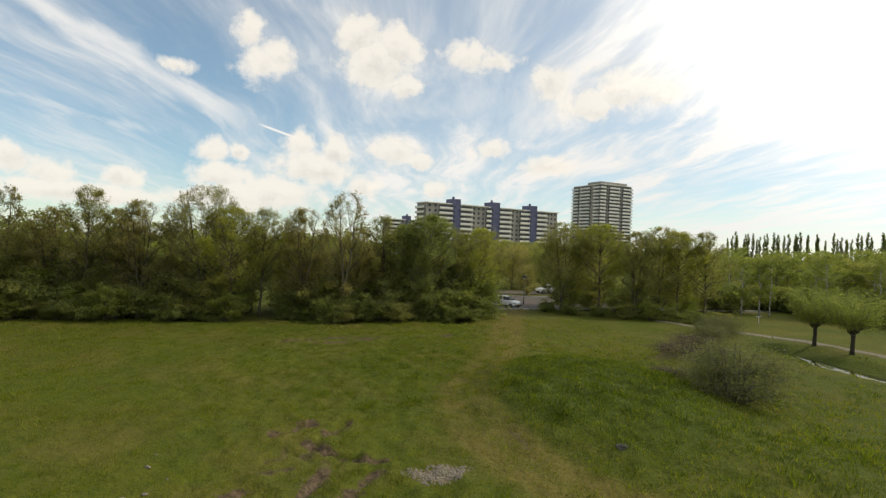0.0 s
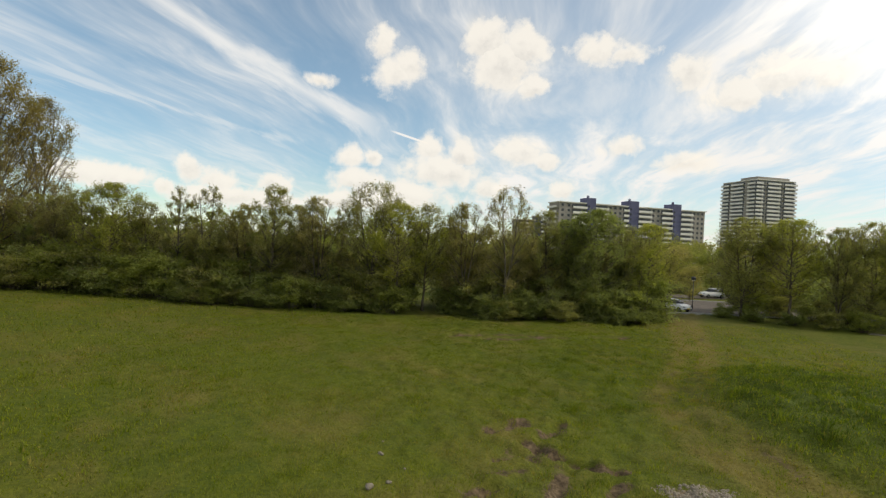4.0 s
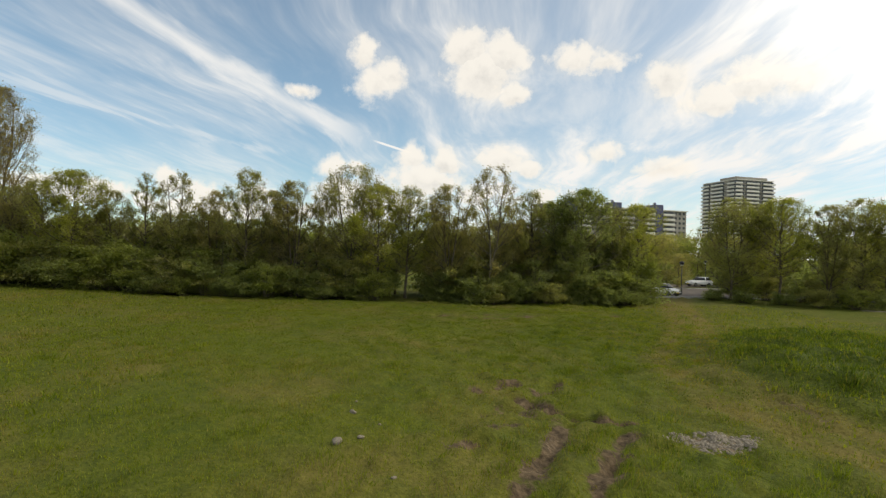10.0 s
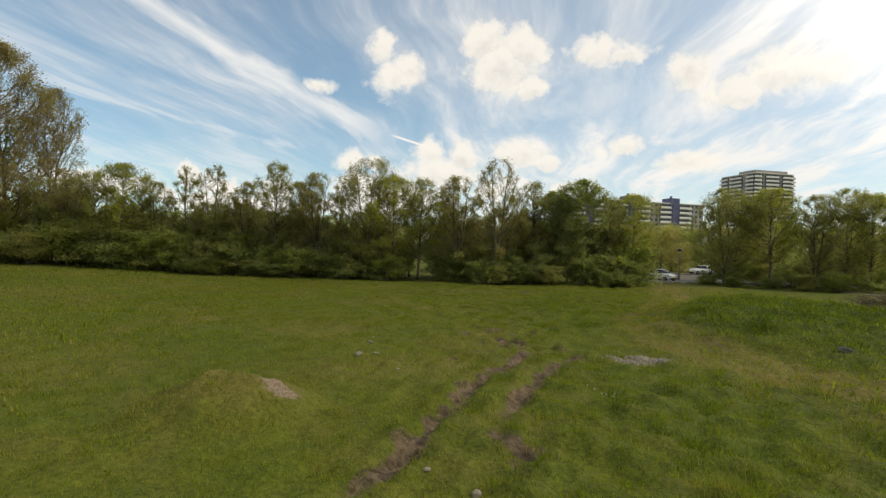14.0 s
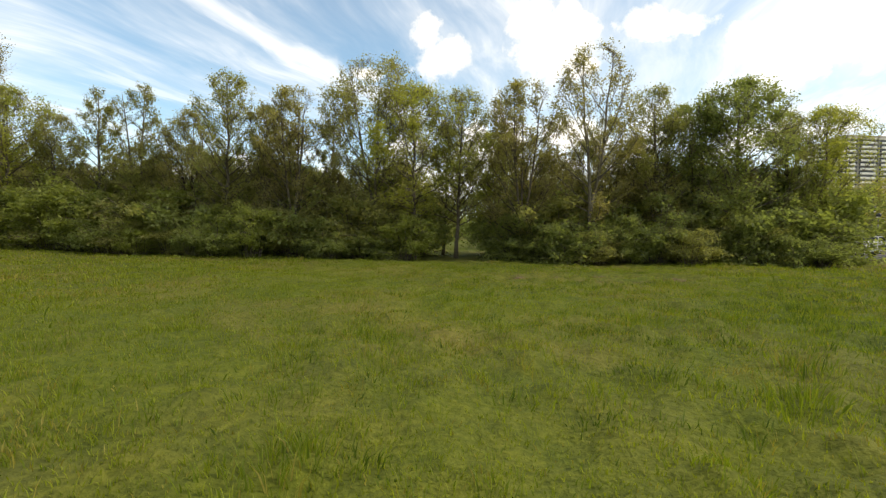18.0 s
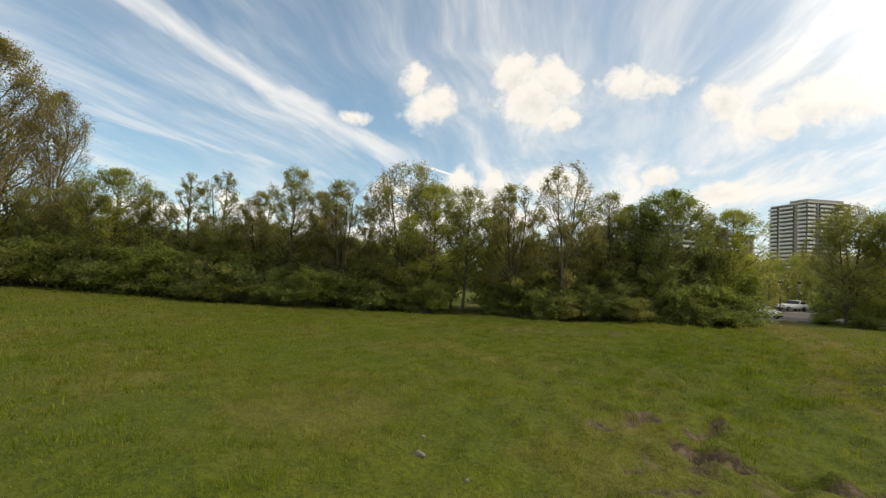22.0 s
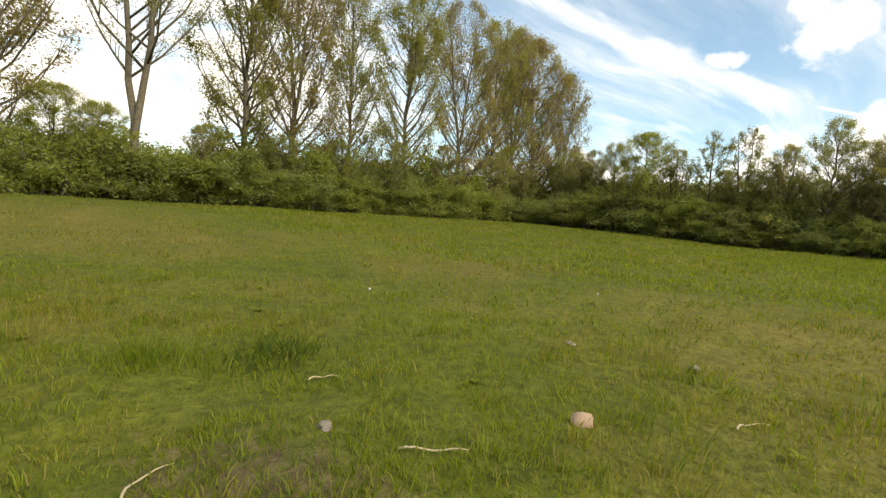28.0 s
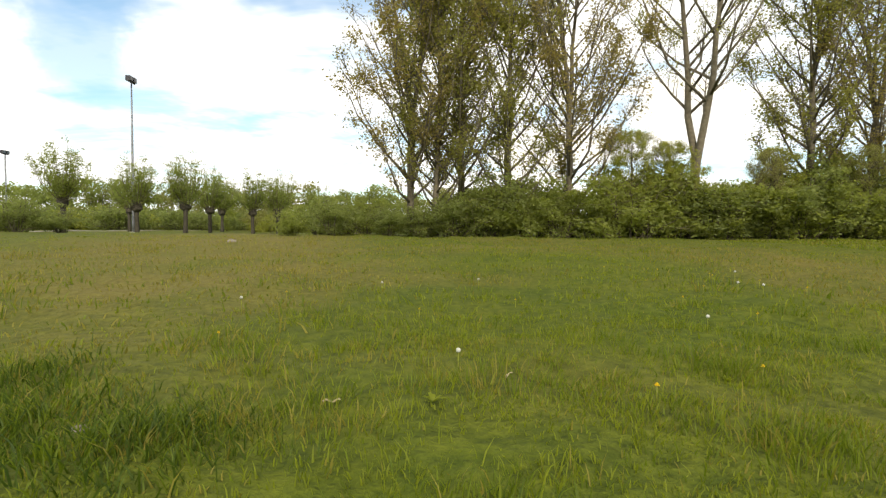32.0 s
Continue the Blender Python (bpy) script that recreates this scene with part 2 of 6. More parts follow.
def leafy(name, a, c, through=0.5, tint=(1.0, 1.0, 1.0)):
    """Leaves: each one its own shade, lit from behind as well."""
    m, N, b, out = material(name, 0.6)
    g = N.n("ShaderNodeNewGeometry")
    r = g.outputs["Random Per Island"]
    oi = N.n("ShaderNodeObjectInfo").outputs["Random"]
    f = N.math("MULTIPLY_ADD", r, 0.75, N.math("MULTIPLY", oi, 0.25))
    col = N.mix(f, a, c)
    N.put(b.inputs["Base Color"], col)
    b.inputs["Specular IOR Level"].default_value = 0.25
    tr = N.n("ShaderNodeBsdfTranslucent")
    bright = N.n("ShaderNodeMix", data_type="RGBA")
    bright.blend_type = "MULTIPLY"
    bright.inputs[0].default_value = 1.0
    N.put(bright.inputs[6], col)
    bright.inputs[7].default_value = (1.55 * tint[0], 1.55 * tint[1], 0.8 * tint[2], 1)
    N.put(tr.inputs[0], bright.outputs[2])
    ms = N.n("ShaderNodeMixShader")
    ms.inputs[0].default_value = through
    N.put(ms.inputs[1], b.outputs[0])
    N.put(ms.inputs[2], tr.outputs[0])
    N.put(out.inputs[0], ms.outputs[0])
    return m


def ground_material():
    m, N, b, out = material("meadow", 0.95)
    b.inputs["Specular IOR Level"].default_value = 0.15
    co = N.n("ShaderNodeTexCoord").outputs["Object"]

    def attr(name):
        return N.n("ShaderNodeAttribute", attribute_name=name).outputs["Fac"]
    broad, mid, fine = N.noise(co, 0.06, 4.0), N.noise(co, 0.5, 5.0, 0.6), N.noise(co, 9.0, 4.0, 0.65)
    green = N.mix(N.ramp(fine, 0.3, 0.7), (0.066, 0.083, 0.006), (0.118, 0.134, 0.011))
    straw = N.mix(N.ramp(fine, 0.3, 0.7), (0.112, 0.091, 0.020), (0.178, 0.146, 0.038))
    dryness = N.math("MULTIPLY_ADD", N.ramp(N.math("MULTIPLY_ADD", broad, 0.55, N.math("MULTIPLY", mid, 0.45)), 0.40, 0.66), 0.25, N.math("MULTIPLY", attr("dry"), N.ramp(mid, 0.2, 0.6, 0.45, 0.95)), clamp=True)
    tone = N.math("MULTIPLY_ADD", N.ramp(N.noise(co, 1.7, 5.0, 0.65), 0.36, 0.64), 0.6, N.math("MULTIPLY", N.ramp(N.noise(co, 0.16, 3.0, 0.6), 0.38, 0.62), 0.4))
    col = N.mix(dryness, N.mix(tone, green, N.mix(N.ramp(fine, 0.3, 0.7), (0.036, 0.056, 0.005), (0.074, 0.098, 0.009))), straw)
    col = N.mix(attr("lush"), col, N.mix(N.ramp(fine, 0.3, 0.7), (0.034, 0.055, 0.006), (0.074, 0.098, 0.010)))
    soil = N.mix(N.ramp(N.noise(co, 5.0, 5.0), 0.3, 0.7), (0.048, 0.034, 0.019), (0.150, 0.108, 0.062))
    col = N.mix(N.ramp(N.math("ADD", attr("mud"), N.math("MULTIPLY_ADD", fine, 0.8, -0.4)), 0.3, 0.6), col, soil)
    sandy = N.mix(N.ramp(N.noise(co, 14.0, 5.0), 0.3, 0.7), (0.12, 0.086, 0.052), (0.26, 0.20, 0.135))
    col = N.mix(N.ramp(N.math("ADD", attr("sand"), N.math("MULTIPLY_ADD", fine, 0.9, -0.45)), 0.3, 0.6), col, sandy)
    N.put(b.inputs["Base Color"], col)
    bumped(N, b, N.math("MULTIPLY_ADD", fine, 0.5, N.math("MULTIPLY_ADD", N.noise(co, 2.6, 4.0, 0.6), 1.1, mid)), 0.9, 0.11)
    return m


M_GROUND = ground_material()
M_GRASS = leafy("grass_blade", (0.134, 0.160, 0.012), (0.216, 0.242, 0.020), 0.5)
M_STRAW = leafy("dry_blade", (0.172, 0.150, 0.026), (0.255, 0.222, 0.046), 0.45)
M_LUSH = leafy("lush_blade", (0.084, 0.120, 0.010), (0.156, 0.196, 0.016), 0.5)
M_LEAF = leafy("leaf_green", (0.180, 0.188, 0.068), (0.305, 0.300, 0.108), 0.6)
M_LEAF_DARK = leafy("leaf_dark", (0.145, 0.175, 0.062), (0.255, 0.285, 0.098), 0.6)
M_LEAF_HEDGE = leafy("leaf_hedge", (0.160, 0.188, 0.050), (0.280, 0.308, 0.084), 0.6)
M_LEAF_BRONZE = leafy("leaf_bronze", (0.215, 0.196, 0.080), (0.335, 0.300, 0.128), 0.6)
M_LEAF_FRESH = leafy("leaf_fresh", (0.201, 0.222, 0.045), (0.340, 0.344, 0.082), 0.6)
M_LEAF_OLIVE = leafy("leaf_olive", (0.185, 0.182, 0.076), (0.300, 0.290, 0.120), 0.6)
M_DARKGRASS = leafy("rank_blade", (0.034, 0.062, 0.006), (0.088, 0.125, 0.012), 0.45)
M_LEAF_COPPER = leafy("leaf_copper", (0.195, 0.160, 0.066), (0.315, 0.262, 0.108), 0.6)
M_LEAF_POPLAR = leafy("leaf_poplar", (0.163, 0.168, 0.048), (0.294, 0.285, 0.090), 0.6)
M_LEAF_GREY = leafy("leaf_grey", (0.105, 0.120, 0.052), (0.20, 0.21, 0.095), 0.5)
M_LEAF_WILLOW = leafy("leaf_willow", (0.14, 0.17, 0.05), (0.27, 0.30, 0.095), 0.6)
M_BARK = plain("bark", (0.075, 0.062, 0.042), (0.165, 0.138, 0.095), 6.0, 0.9, bump=0.8, dist=0.03)
M_BARK_PALE = plain("bark_pale", (0.095, 0.080, 0.052), (0.185, 0.160, 0.112), 5.0, 0.85, bump=0.7, dist=0.02)
M_BARK_DARK = plain("bark_dark", (0.032, 0.028, 0.020), (0.078, 0.068, 0.048), 6.0, 0.95, bump=0.8, dist=0.03)
M_BIRCH = plain("birch_bark", (0.10, 0.09, 0.08), (0.62, 0.60, 0.55), 3.0, 0.7, bump=0.4)
M_CONCRETE = plain("concrete", (0.42, 0.40, 0.36), (0.56, 0.54, 0.49), 0.4, 0.85)
M_PARAPET = plain("balcony_white", (0.66, 0.64, 0.57), (0.80, 0.78, 0.70), 0.5, 0.7)
M_BLUE = plain("blue_cladding", (0.085, 0.09, 0.16), (0.12, 0.125, 0.205), 0.5, 0.6)
M_GREYWALL = plain("grey_panel", (0.26, 0.24, 0.205), (0.36, 0.335, 0.29), 0.4, 0.8)
M_GLASS = plain("window_glass", (0.025, 0.03, 0.035), (0.06, 0.065, 0.07), 0.3, 0.15, bump=0.0)
M_ASPHALT = plain("asphalt", (0.085, 0.072, 0.060), (0.140, 0.120, 0.100), 1.0, 0.9)
M_GRAVEL = plain("gravel", (0.14, 0.122, 0.09), (0.25, 0.22, 0.165), 3.0, 0.95, bump=0.6, dist=0.02)
M_KERB = plain("kerb_stone", (0.30, 0.29, 0.27), (0.42, 0.41, 0.38), 2.0, 0.85)
M_STEEL = plain("galvanised_steel", (0.13, 0.135, 0.14), (0.24, 0.245, 0.25), 3.0, 0.5, 0.6)
M_DARKSTEEL = plain("dark_steel", (0.03, 0.03, 0.035), (0.07, 0.07, 0.075), 3.0, 0.5, 0.5)
M_STONE = plain("pale_stone", (0.15, 0.128, 0.092), (0.28, 0.245, 0.19), 12.0, 0.85, bump=0.7)
M_STONE_TAN = plain("tan_stone", (0.27, 0.185, 0.115), (0.40, 0.29, 0.195), 12.0, 0.85, bump=0.5)
M_DARKROCK = plain("dark_rock", (0.045, 0.045, 0.035), (0.11, 0.105, 0.08), 5.0, 0.9, bump=0.8, dist=0.03)
M_STRAWSTICK = plain("dry_stalk", (0.30, 0.24, 0.13), (0.46, 0.39, 0.25), 20.0, 0.8)
M_YELLOW = plain("petal_yellow", (0.75, 0.52, 0.02), (0.85, 0.65, 0.04), 30.0, 0.6, bump=0.0)
M_WHITE = plain("petal_white", (0.38, 0.38, 0.33), (0.52, 0.52, 0.46), 30.0, 0.7, bump=0.0)
M_CARWHITE = plain("car_paint_white", (0.74, 0.74, 0.73), (0.80, 0.80, 0.79), 0.5, 0.25, bump=0.0)
M_CARGREY = plain("car_paint_grey", (0.20, 0.21, 0.22), (0.26, 0.27, 0.28), 0.5, 0.25, 0.3, bump=0.0)
M_CARDARK = plain("car_paint_dark", (0.015, 0.017, 0.025), (0.03, 0.033, 0.045), 0.5, 0.22, 0.2, bump=0.0)
M_TYRE = plain("tyre_rubber", (0.012, 0.012, 0.012), (0.03, 0.03, 0.03), 8.0, 0.9)
M_RED = plain("tail_lamp_red", (0.35, 0.01, 0.01), (0.45, 0.02, 0.02), 8.0, 0.3, bump=0.0)


def water_material():
    m, N, b, out = material("ditch_water", 0.06)
    b.inputs["Base Color"].default_value = (0.02, 0.022, 0.014, 1)
    co = N.n("ShaderNodeTexCoord").outputs["Object"]
    bumped(N, b, N.noise(co, 3.0, 3.0), 0.15, 0.02)
    return m


M_WATER = water_material()


# ---- mesh helpers ----
def mesh_from(name, verts, faces, mats, mat_ids=None, smooth=False):
    me = bpy.data.meshes.new(name)
    me.from_pydata([tuple(map(float, v)) for v in verts], [], faces)
    for m in (mats if isinstance(mats, (list, tuple)) else [mats]):
        me.materials.append(m)
    if mat_ids is not None:
        me.polygons.foreach_set("material_index", np.asarray(mat_ids, dtype=np.int32))
    if smooth:
        me.polygons.foreach_set("use_smooth", np.ones(len(me.polygons), dtype=bool))
    me.update()
    return me


def fast_mesh(name, verts, loops, sizes, mats, mat_ids=None, smooth=False):
    """A mesh straight from arrays: vertices (n, 3), corner indices, corners per face."""
    me = bpy.data.meshes.new(name)
    sizes = np.asarray(sizes, dtype=np.int32)
    me.vertices.add(len(verts))
    me.vertices.foreach_set("co", np.asarray(verts, dtype=np.float32).ravel())
    me.loops.add(len(loops))
    me.loops.foreach_set("vertex_index", np.asarray(loops, dtype=np.int32))
    me.polygons.add(len(sizes))
    me.polygons.foreach_set("loop_start", np.concatenate([[0], np.cumsum(sizes)[:-1]]).astype(np.int32))
    me.polygons.foreach_set("loop_total", sizes)
    for m in (mats if isinstance(mats, (list, tuple)) else [mats]):
        me.materials.append(m)
    if mat_ids is not None:
        me.polygons.foreach_set("material_index", np.asarray(mat_ids, dtype=np.int32))
    if smooth:
        me.polygons.foreach_set("use_smooth", np.ones(len(sizes), dtype=bool))
    me.update(calc_edges=True)
    me.validate()
    return me


def part(name, me, parent, label="", m=None):
    """Links a mesh as one object under a thing or a part."""
    ob = new(name, me)
    ob.parent = parent
    if m is not None:
        ob.matrix_basis = m
    return tagged(ob, label) if label else ob


def thing(name, label, category, group="", at=(0, 0, 0), turn=0.0, kind=""):
    ob = new(name)
    ob.matrix_basis = pose(*at, 0, 0, turn)
    return tagged(ob, label, category, group, kind)


def bm_mesh(name, bm, mat, smooth=False):
    me = bpy.data.meshes.new(name)
    bm.to_mesh(me)
    bm.free()
    me.materials.append(mat)
    if smooth:
        me.polygons.foreach_set("use_smooth", np.ones(len(me.polygons), dtype=bool))
    return me


def box_mesh(name, lo, hi, mat, bevel=0.0):
    bm = bmesh.new()
    bmesh.ops.create_cube(bm, size=1.0)
    lo, hi = Vector(lo), Vector(hi)
    for v in bm.verts:
        v.co = Vector(((lo[i] + hi[i]) / 2 + v.co[i] * (hi[i] - lo[i]) for i in range(3)))
    if bevel:
        bmesh.ops.bevel(bm, geom=bm.edges[:], offset=bevel, segments=2, affect="EDGES", profile=0.5)
    return bm_mesh(name, bm, mat)


def tube(points, radii, sides, verts, faces):
    """Adds a tapered tube along the points to the lists."""
    base = len(verts)
    n = len(points)
    for i, p in enumerate(points):
        a = points[min(i + 1, n - 1)] - points[max(i - 1, 0)]
        a = a / (np.linalg.norm(a) + 1e-9)
        u = np.cross(a, (0.31, 0.95, 0.02))
        u = u / (np.linalg.norm(u) + 1e-9)
        v = np.cross(a, u)
        for k in range(sides):
            w = 2 * math.pi * k / sides
            verts.append(p + radii[i] * (math.cos(w) * u + math.sin(w) * v))
    for i in range(n - 1):
        for k in range(sides):
            a0, a1 = base + i * sides + k, base + i * sides + (k + 1) % sides
            faces.append((a0, a1, a1 + sides, a0 + sides))
    faces.append(tuple(base + (n - 1) * sides + k for k in range(sides)))
    faces.append(tuple(base + sides - 1 - k for k in range(sides)))


def quads_cloud(name, centres, size, rng, mat, flat=0.35, lie=0.0):
    """Many small pointed leaves, one kite each, turned at random; lie: how many of them lie face up."""
    n = len(centres)
    s = (size * rng.uniform(0.6, 1.35, n))[:, None]
    a = rng.normal(size=(n, 3))
    a[:, 2] *= flat + 0.3
    a /= np.linalg.norm(a, axis=1)[:, None]
    ref = rng.normal(size=(n, 3))
    face_up = rng.uniform(size=n) < lie
    ref[face_up] = ref[face_up] * 0.3 + np.array([0.0, 0.0, 1.0])
    a[face_up, 2] = a[face_up, 2] * 0.6 - 0.15
    b = np.cross(a, ref)
    b /= np.linalg.norm(b, axis=1)[:, None] + 1e-9
    V = np.stack([centres - a * s * 0.5, centres + b * s * 0.32, centres + a * s * 0.55, centres - b * s * 0.32], 1).reshape(-1, 3)
    return fast_mesh(name, V, np.arange(4 * n), np.full(n, 4), mat)


# ---- the lie of the land ----
def waves(x, y, size, seed, n=7):
    r = np.random.RandomState(seed)
    out = 0
    for _ in range(n):
        a, k, ph = r.uniform(0, 2 * math.pi), 2 * math.pi / (size * r.uniform(0.6, 1.7)), r.uniform(0, 6.28)
        out = out + np.sin(k * (x * math.cos(a) + y * math.sin(a)) + ph)
    return out / n ** 0.5


def sstep(v, a, b):
    q = np.clip((v - a) / (b - a), 0, 1)
    return q * q * (3 - 2 * q)


def line_dist(x, y, pts):
    best = np.full(np.shape(x), 1e9)
    for (x0, y0), (x1, y1) in zip(pts, pts[1:]):
        dx, dy = x1 - x0, y1 - y0
        s = np.clip(((x - x0) * dx + (y - y0) * dy) / (dx * dx + dy * dy), 0, 1)
        best = np.minimum(best, np.hypot(x - x0 - s * dx, y - y0 - s * dy))
    return best


def dome(x, y, cx, cy, ax, ay, turn=0.0, sharp=1.5):
    c, s = math.cos(radians(turn)), math.sin(radians(turn))
    u, v = ((x - cx) * c + (y - cy) * s) / ax, (-(x - cx) * s + (y - cy) * c) / ay
    return np.exp(-np.maximum(u * u + v * v, 1e-9) ** sharp)


RUTS = [[(-1.4, 8.0), (-0.4, 11.0), (0.5, 13.8), (1.3, 15.6), (2.0, 17.0), (3.0, 19.2), (3.4, 19.9)], [(1.2, 11.6), (2.2, 14.2), (3.1, 16.2), (4.0, 17.8), (4.9, 19.1)], [(2.4, 22.0), (3.4, 20.9), (4.5, 20.0), (5.2, 19.8)],
        [(3.1, 22.7), (4.2, 24.0)], [(1.1, 23.0), (2.7, 24.2)], [(1.3, 20.7), (2.1, 21.3)], [(1.55, 9.7), (1.75, 10.2), (1.3, 10.9)], [(0.2, 18.0), (1.0, 18.5)]]
FAR_RUTS = [[(0.5, 43.1), (4.9, 44.2), (9.2, 43.7)], [(3.0, 42.2), (7.0, 42.8)], [(11.5, 44.6), (14.5, 45.4)]]
TRACK = [(13.0, 12.0), (10.9, 16.6), (10.0, 19.5), (9.8, 22.5), (10.5, 27.5), (13.7, 33.0), (18.0, 41.0), (21.8, 50.0), (24.5, 56.3), (28.0, 63.0)]
DITCH = [(43.6, 38.5), (43.2, 37.0), (42.6, 33.0), (42.0, 28.0), (40.5, 8.0), (39.0, -20.0), (36.0, -60.0)]


def land(x, y):
    x, y = np.asarray(x, float), np.asarray(y, float)
    near = 1 - sstep(np.hypot(x, y - 20), 120, 220)
    z = near * (0.05 * waves(x, y, 9, 1) + 0.03 * waves(x, y, 2.2, 2) + 0.024 * waves(x, y, 1.0, 3) + sstep(x, -9, -1) * (1 - sstep(x, 26, 34)) * (0.03 * waves(x, y, 1.35, 4) + 0.075 * np.clip(waves(x, y, 1.1, 9) - 0.3, 0, 2) + 0.11 * dome(x, y, 5.5, 8.0, 6.0, 9.0, 0, 1.6) * np.clip(waves(x, y, 0.95, 10), -0.4, 1.6)))
    z = z + 0.55 * sstep(-x, 21, 45) * (1 - 0.7 * sstep(-x, 55, 68)) * near
    z = z + 0.85 * dome(x, y, -4.7, 12.2, 1.7, 1.3, 15, 1.3) * (1 + 0.12 * waves(x, y, 0.9, 5))
    z = z + 1.35 * dome(x, y, 17.4, 25.6, 6.0, 8.6, -14, 2.0) * (1 + 0.06 * waves(x, y, 2.0, 6))
    z = z + 0.95 * dome(x, y, 22.5, 12.6, 11.0, 5.4, 8, 1.8)
    z = z + 0.75 * dome(x, y, 28.5, 33.5, 3.2, 1.8, 20, 1.3) + 0.5 * dome(x, y, 25.0, 28.5, 1.6, 1.6, 0, 1.3) + 0.55 * dome(x, y, 33.0, 37.0, 3.0, 1.6, 30, 1.3)
    cut = np.minimum.reduce([line_dist(x, y, p) for p in RUTS])
    z = z - 0.19 * np.exp(-(cut / 0.24) ** 2) * (0.75 + 0.5 * waves(x, y, 1.1, 7)) + 0.10 * np.exp(-((cut - 0.45) / 0.2) ** 2) * np.clip(0.6 + 0.7 * waves(x, y, 0.9, 8), 0, 1.6)
    far_cut = np.minimum.reduce([line_dist(x, y, p) for p in FAR_RUTS])
    z = z - 0.2 * np.exp(-(far_cut / 0.5) ** 2) + 0.08 * np.exp(-((far_cut - 0.8) / 0.3) ** 2)
    w = line_dist(x, y, DITCH)
    z = z - 0.95 * np.exp(-(w / 1.7) ** 4)
    return z


def dry_share(x, y):
    """How much of the grass is dry and straw-coloured, in broad patches."""
    return np.clip(0.15 + 0.26 * waves(x, y, 9.0, 31) + 0.13 * waves(x, y, 2.0, 32) + 1.0 * dome(x, y, -40.0, -13.5, 13.0, 5.5, 10, 1.5) + 0.35 * dome(x, y, -30.0, 4.0, 9.0, 4.0, 20, 1.5) + 0.45 * dome(x, y, -9.5, 1.5, 8.0, 6.0, 0, 1.5), 0.03, 0.9)


def height(x, y):
    return float(land(np.array([x]), np.array([y]))[0])


def axis(lo, hi, spans, reach):
    """Grid lines: step sizes by span, then growing outwards to the reach."""
    out = [lo]
    while out[-1] < hi:
        step = 0.5
        for a, b, s in spans:
            if a <= out[-1] < b:
                step = s
        out.append(out[-1] + step)
    s = 0.6
    while out[-1] < reach:
        s *= 1.13
        out.append(out[-1] + s)
    s = 0.6
    while out[0] > -reach:
        s *= 1.13
        out.insert(0, out[0] - s)
    return np.array(out)


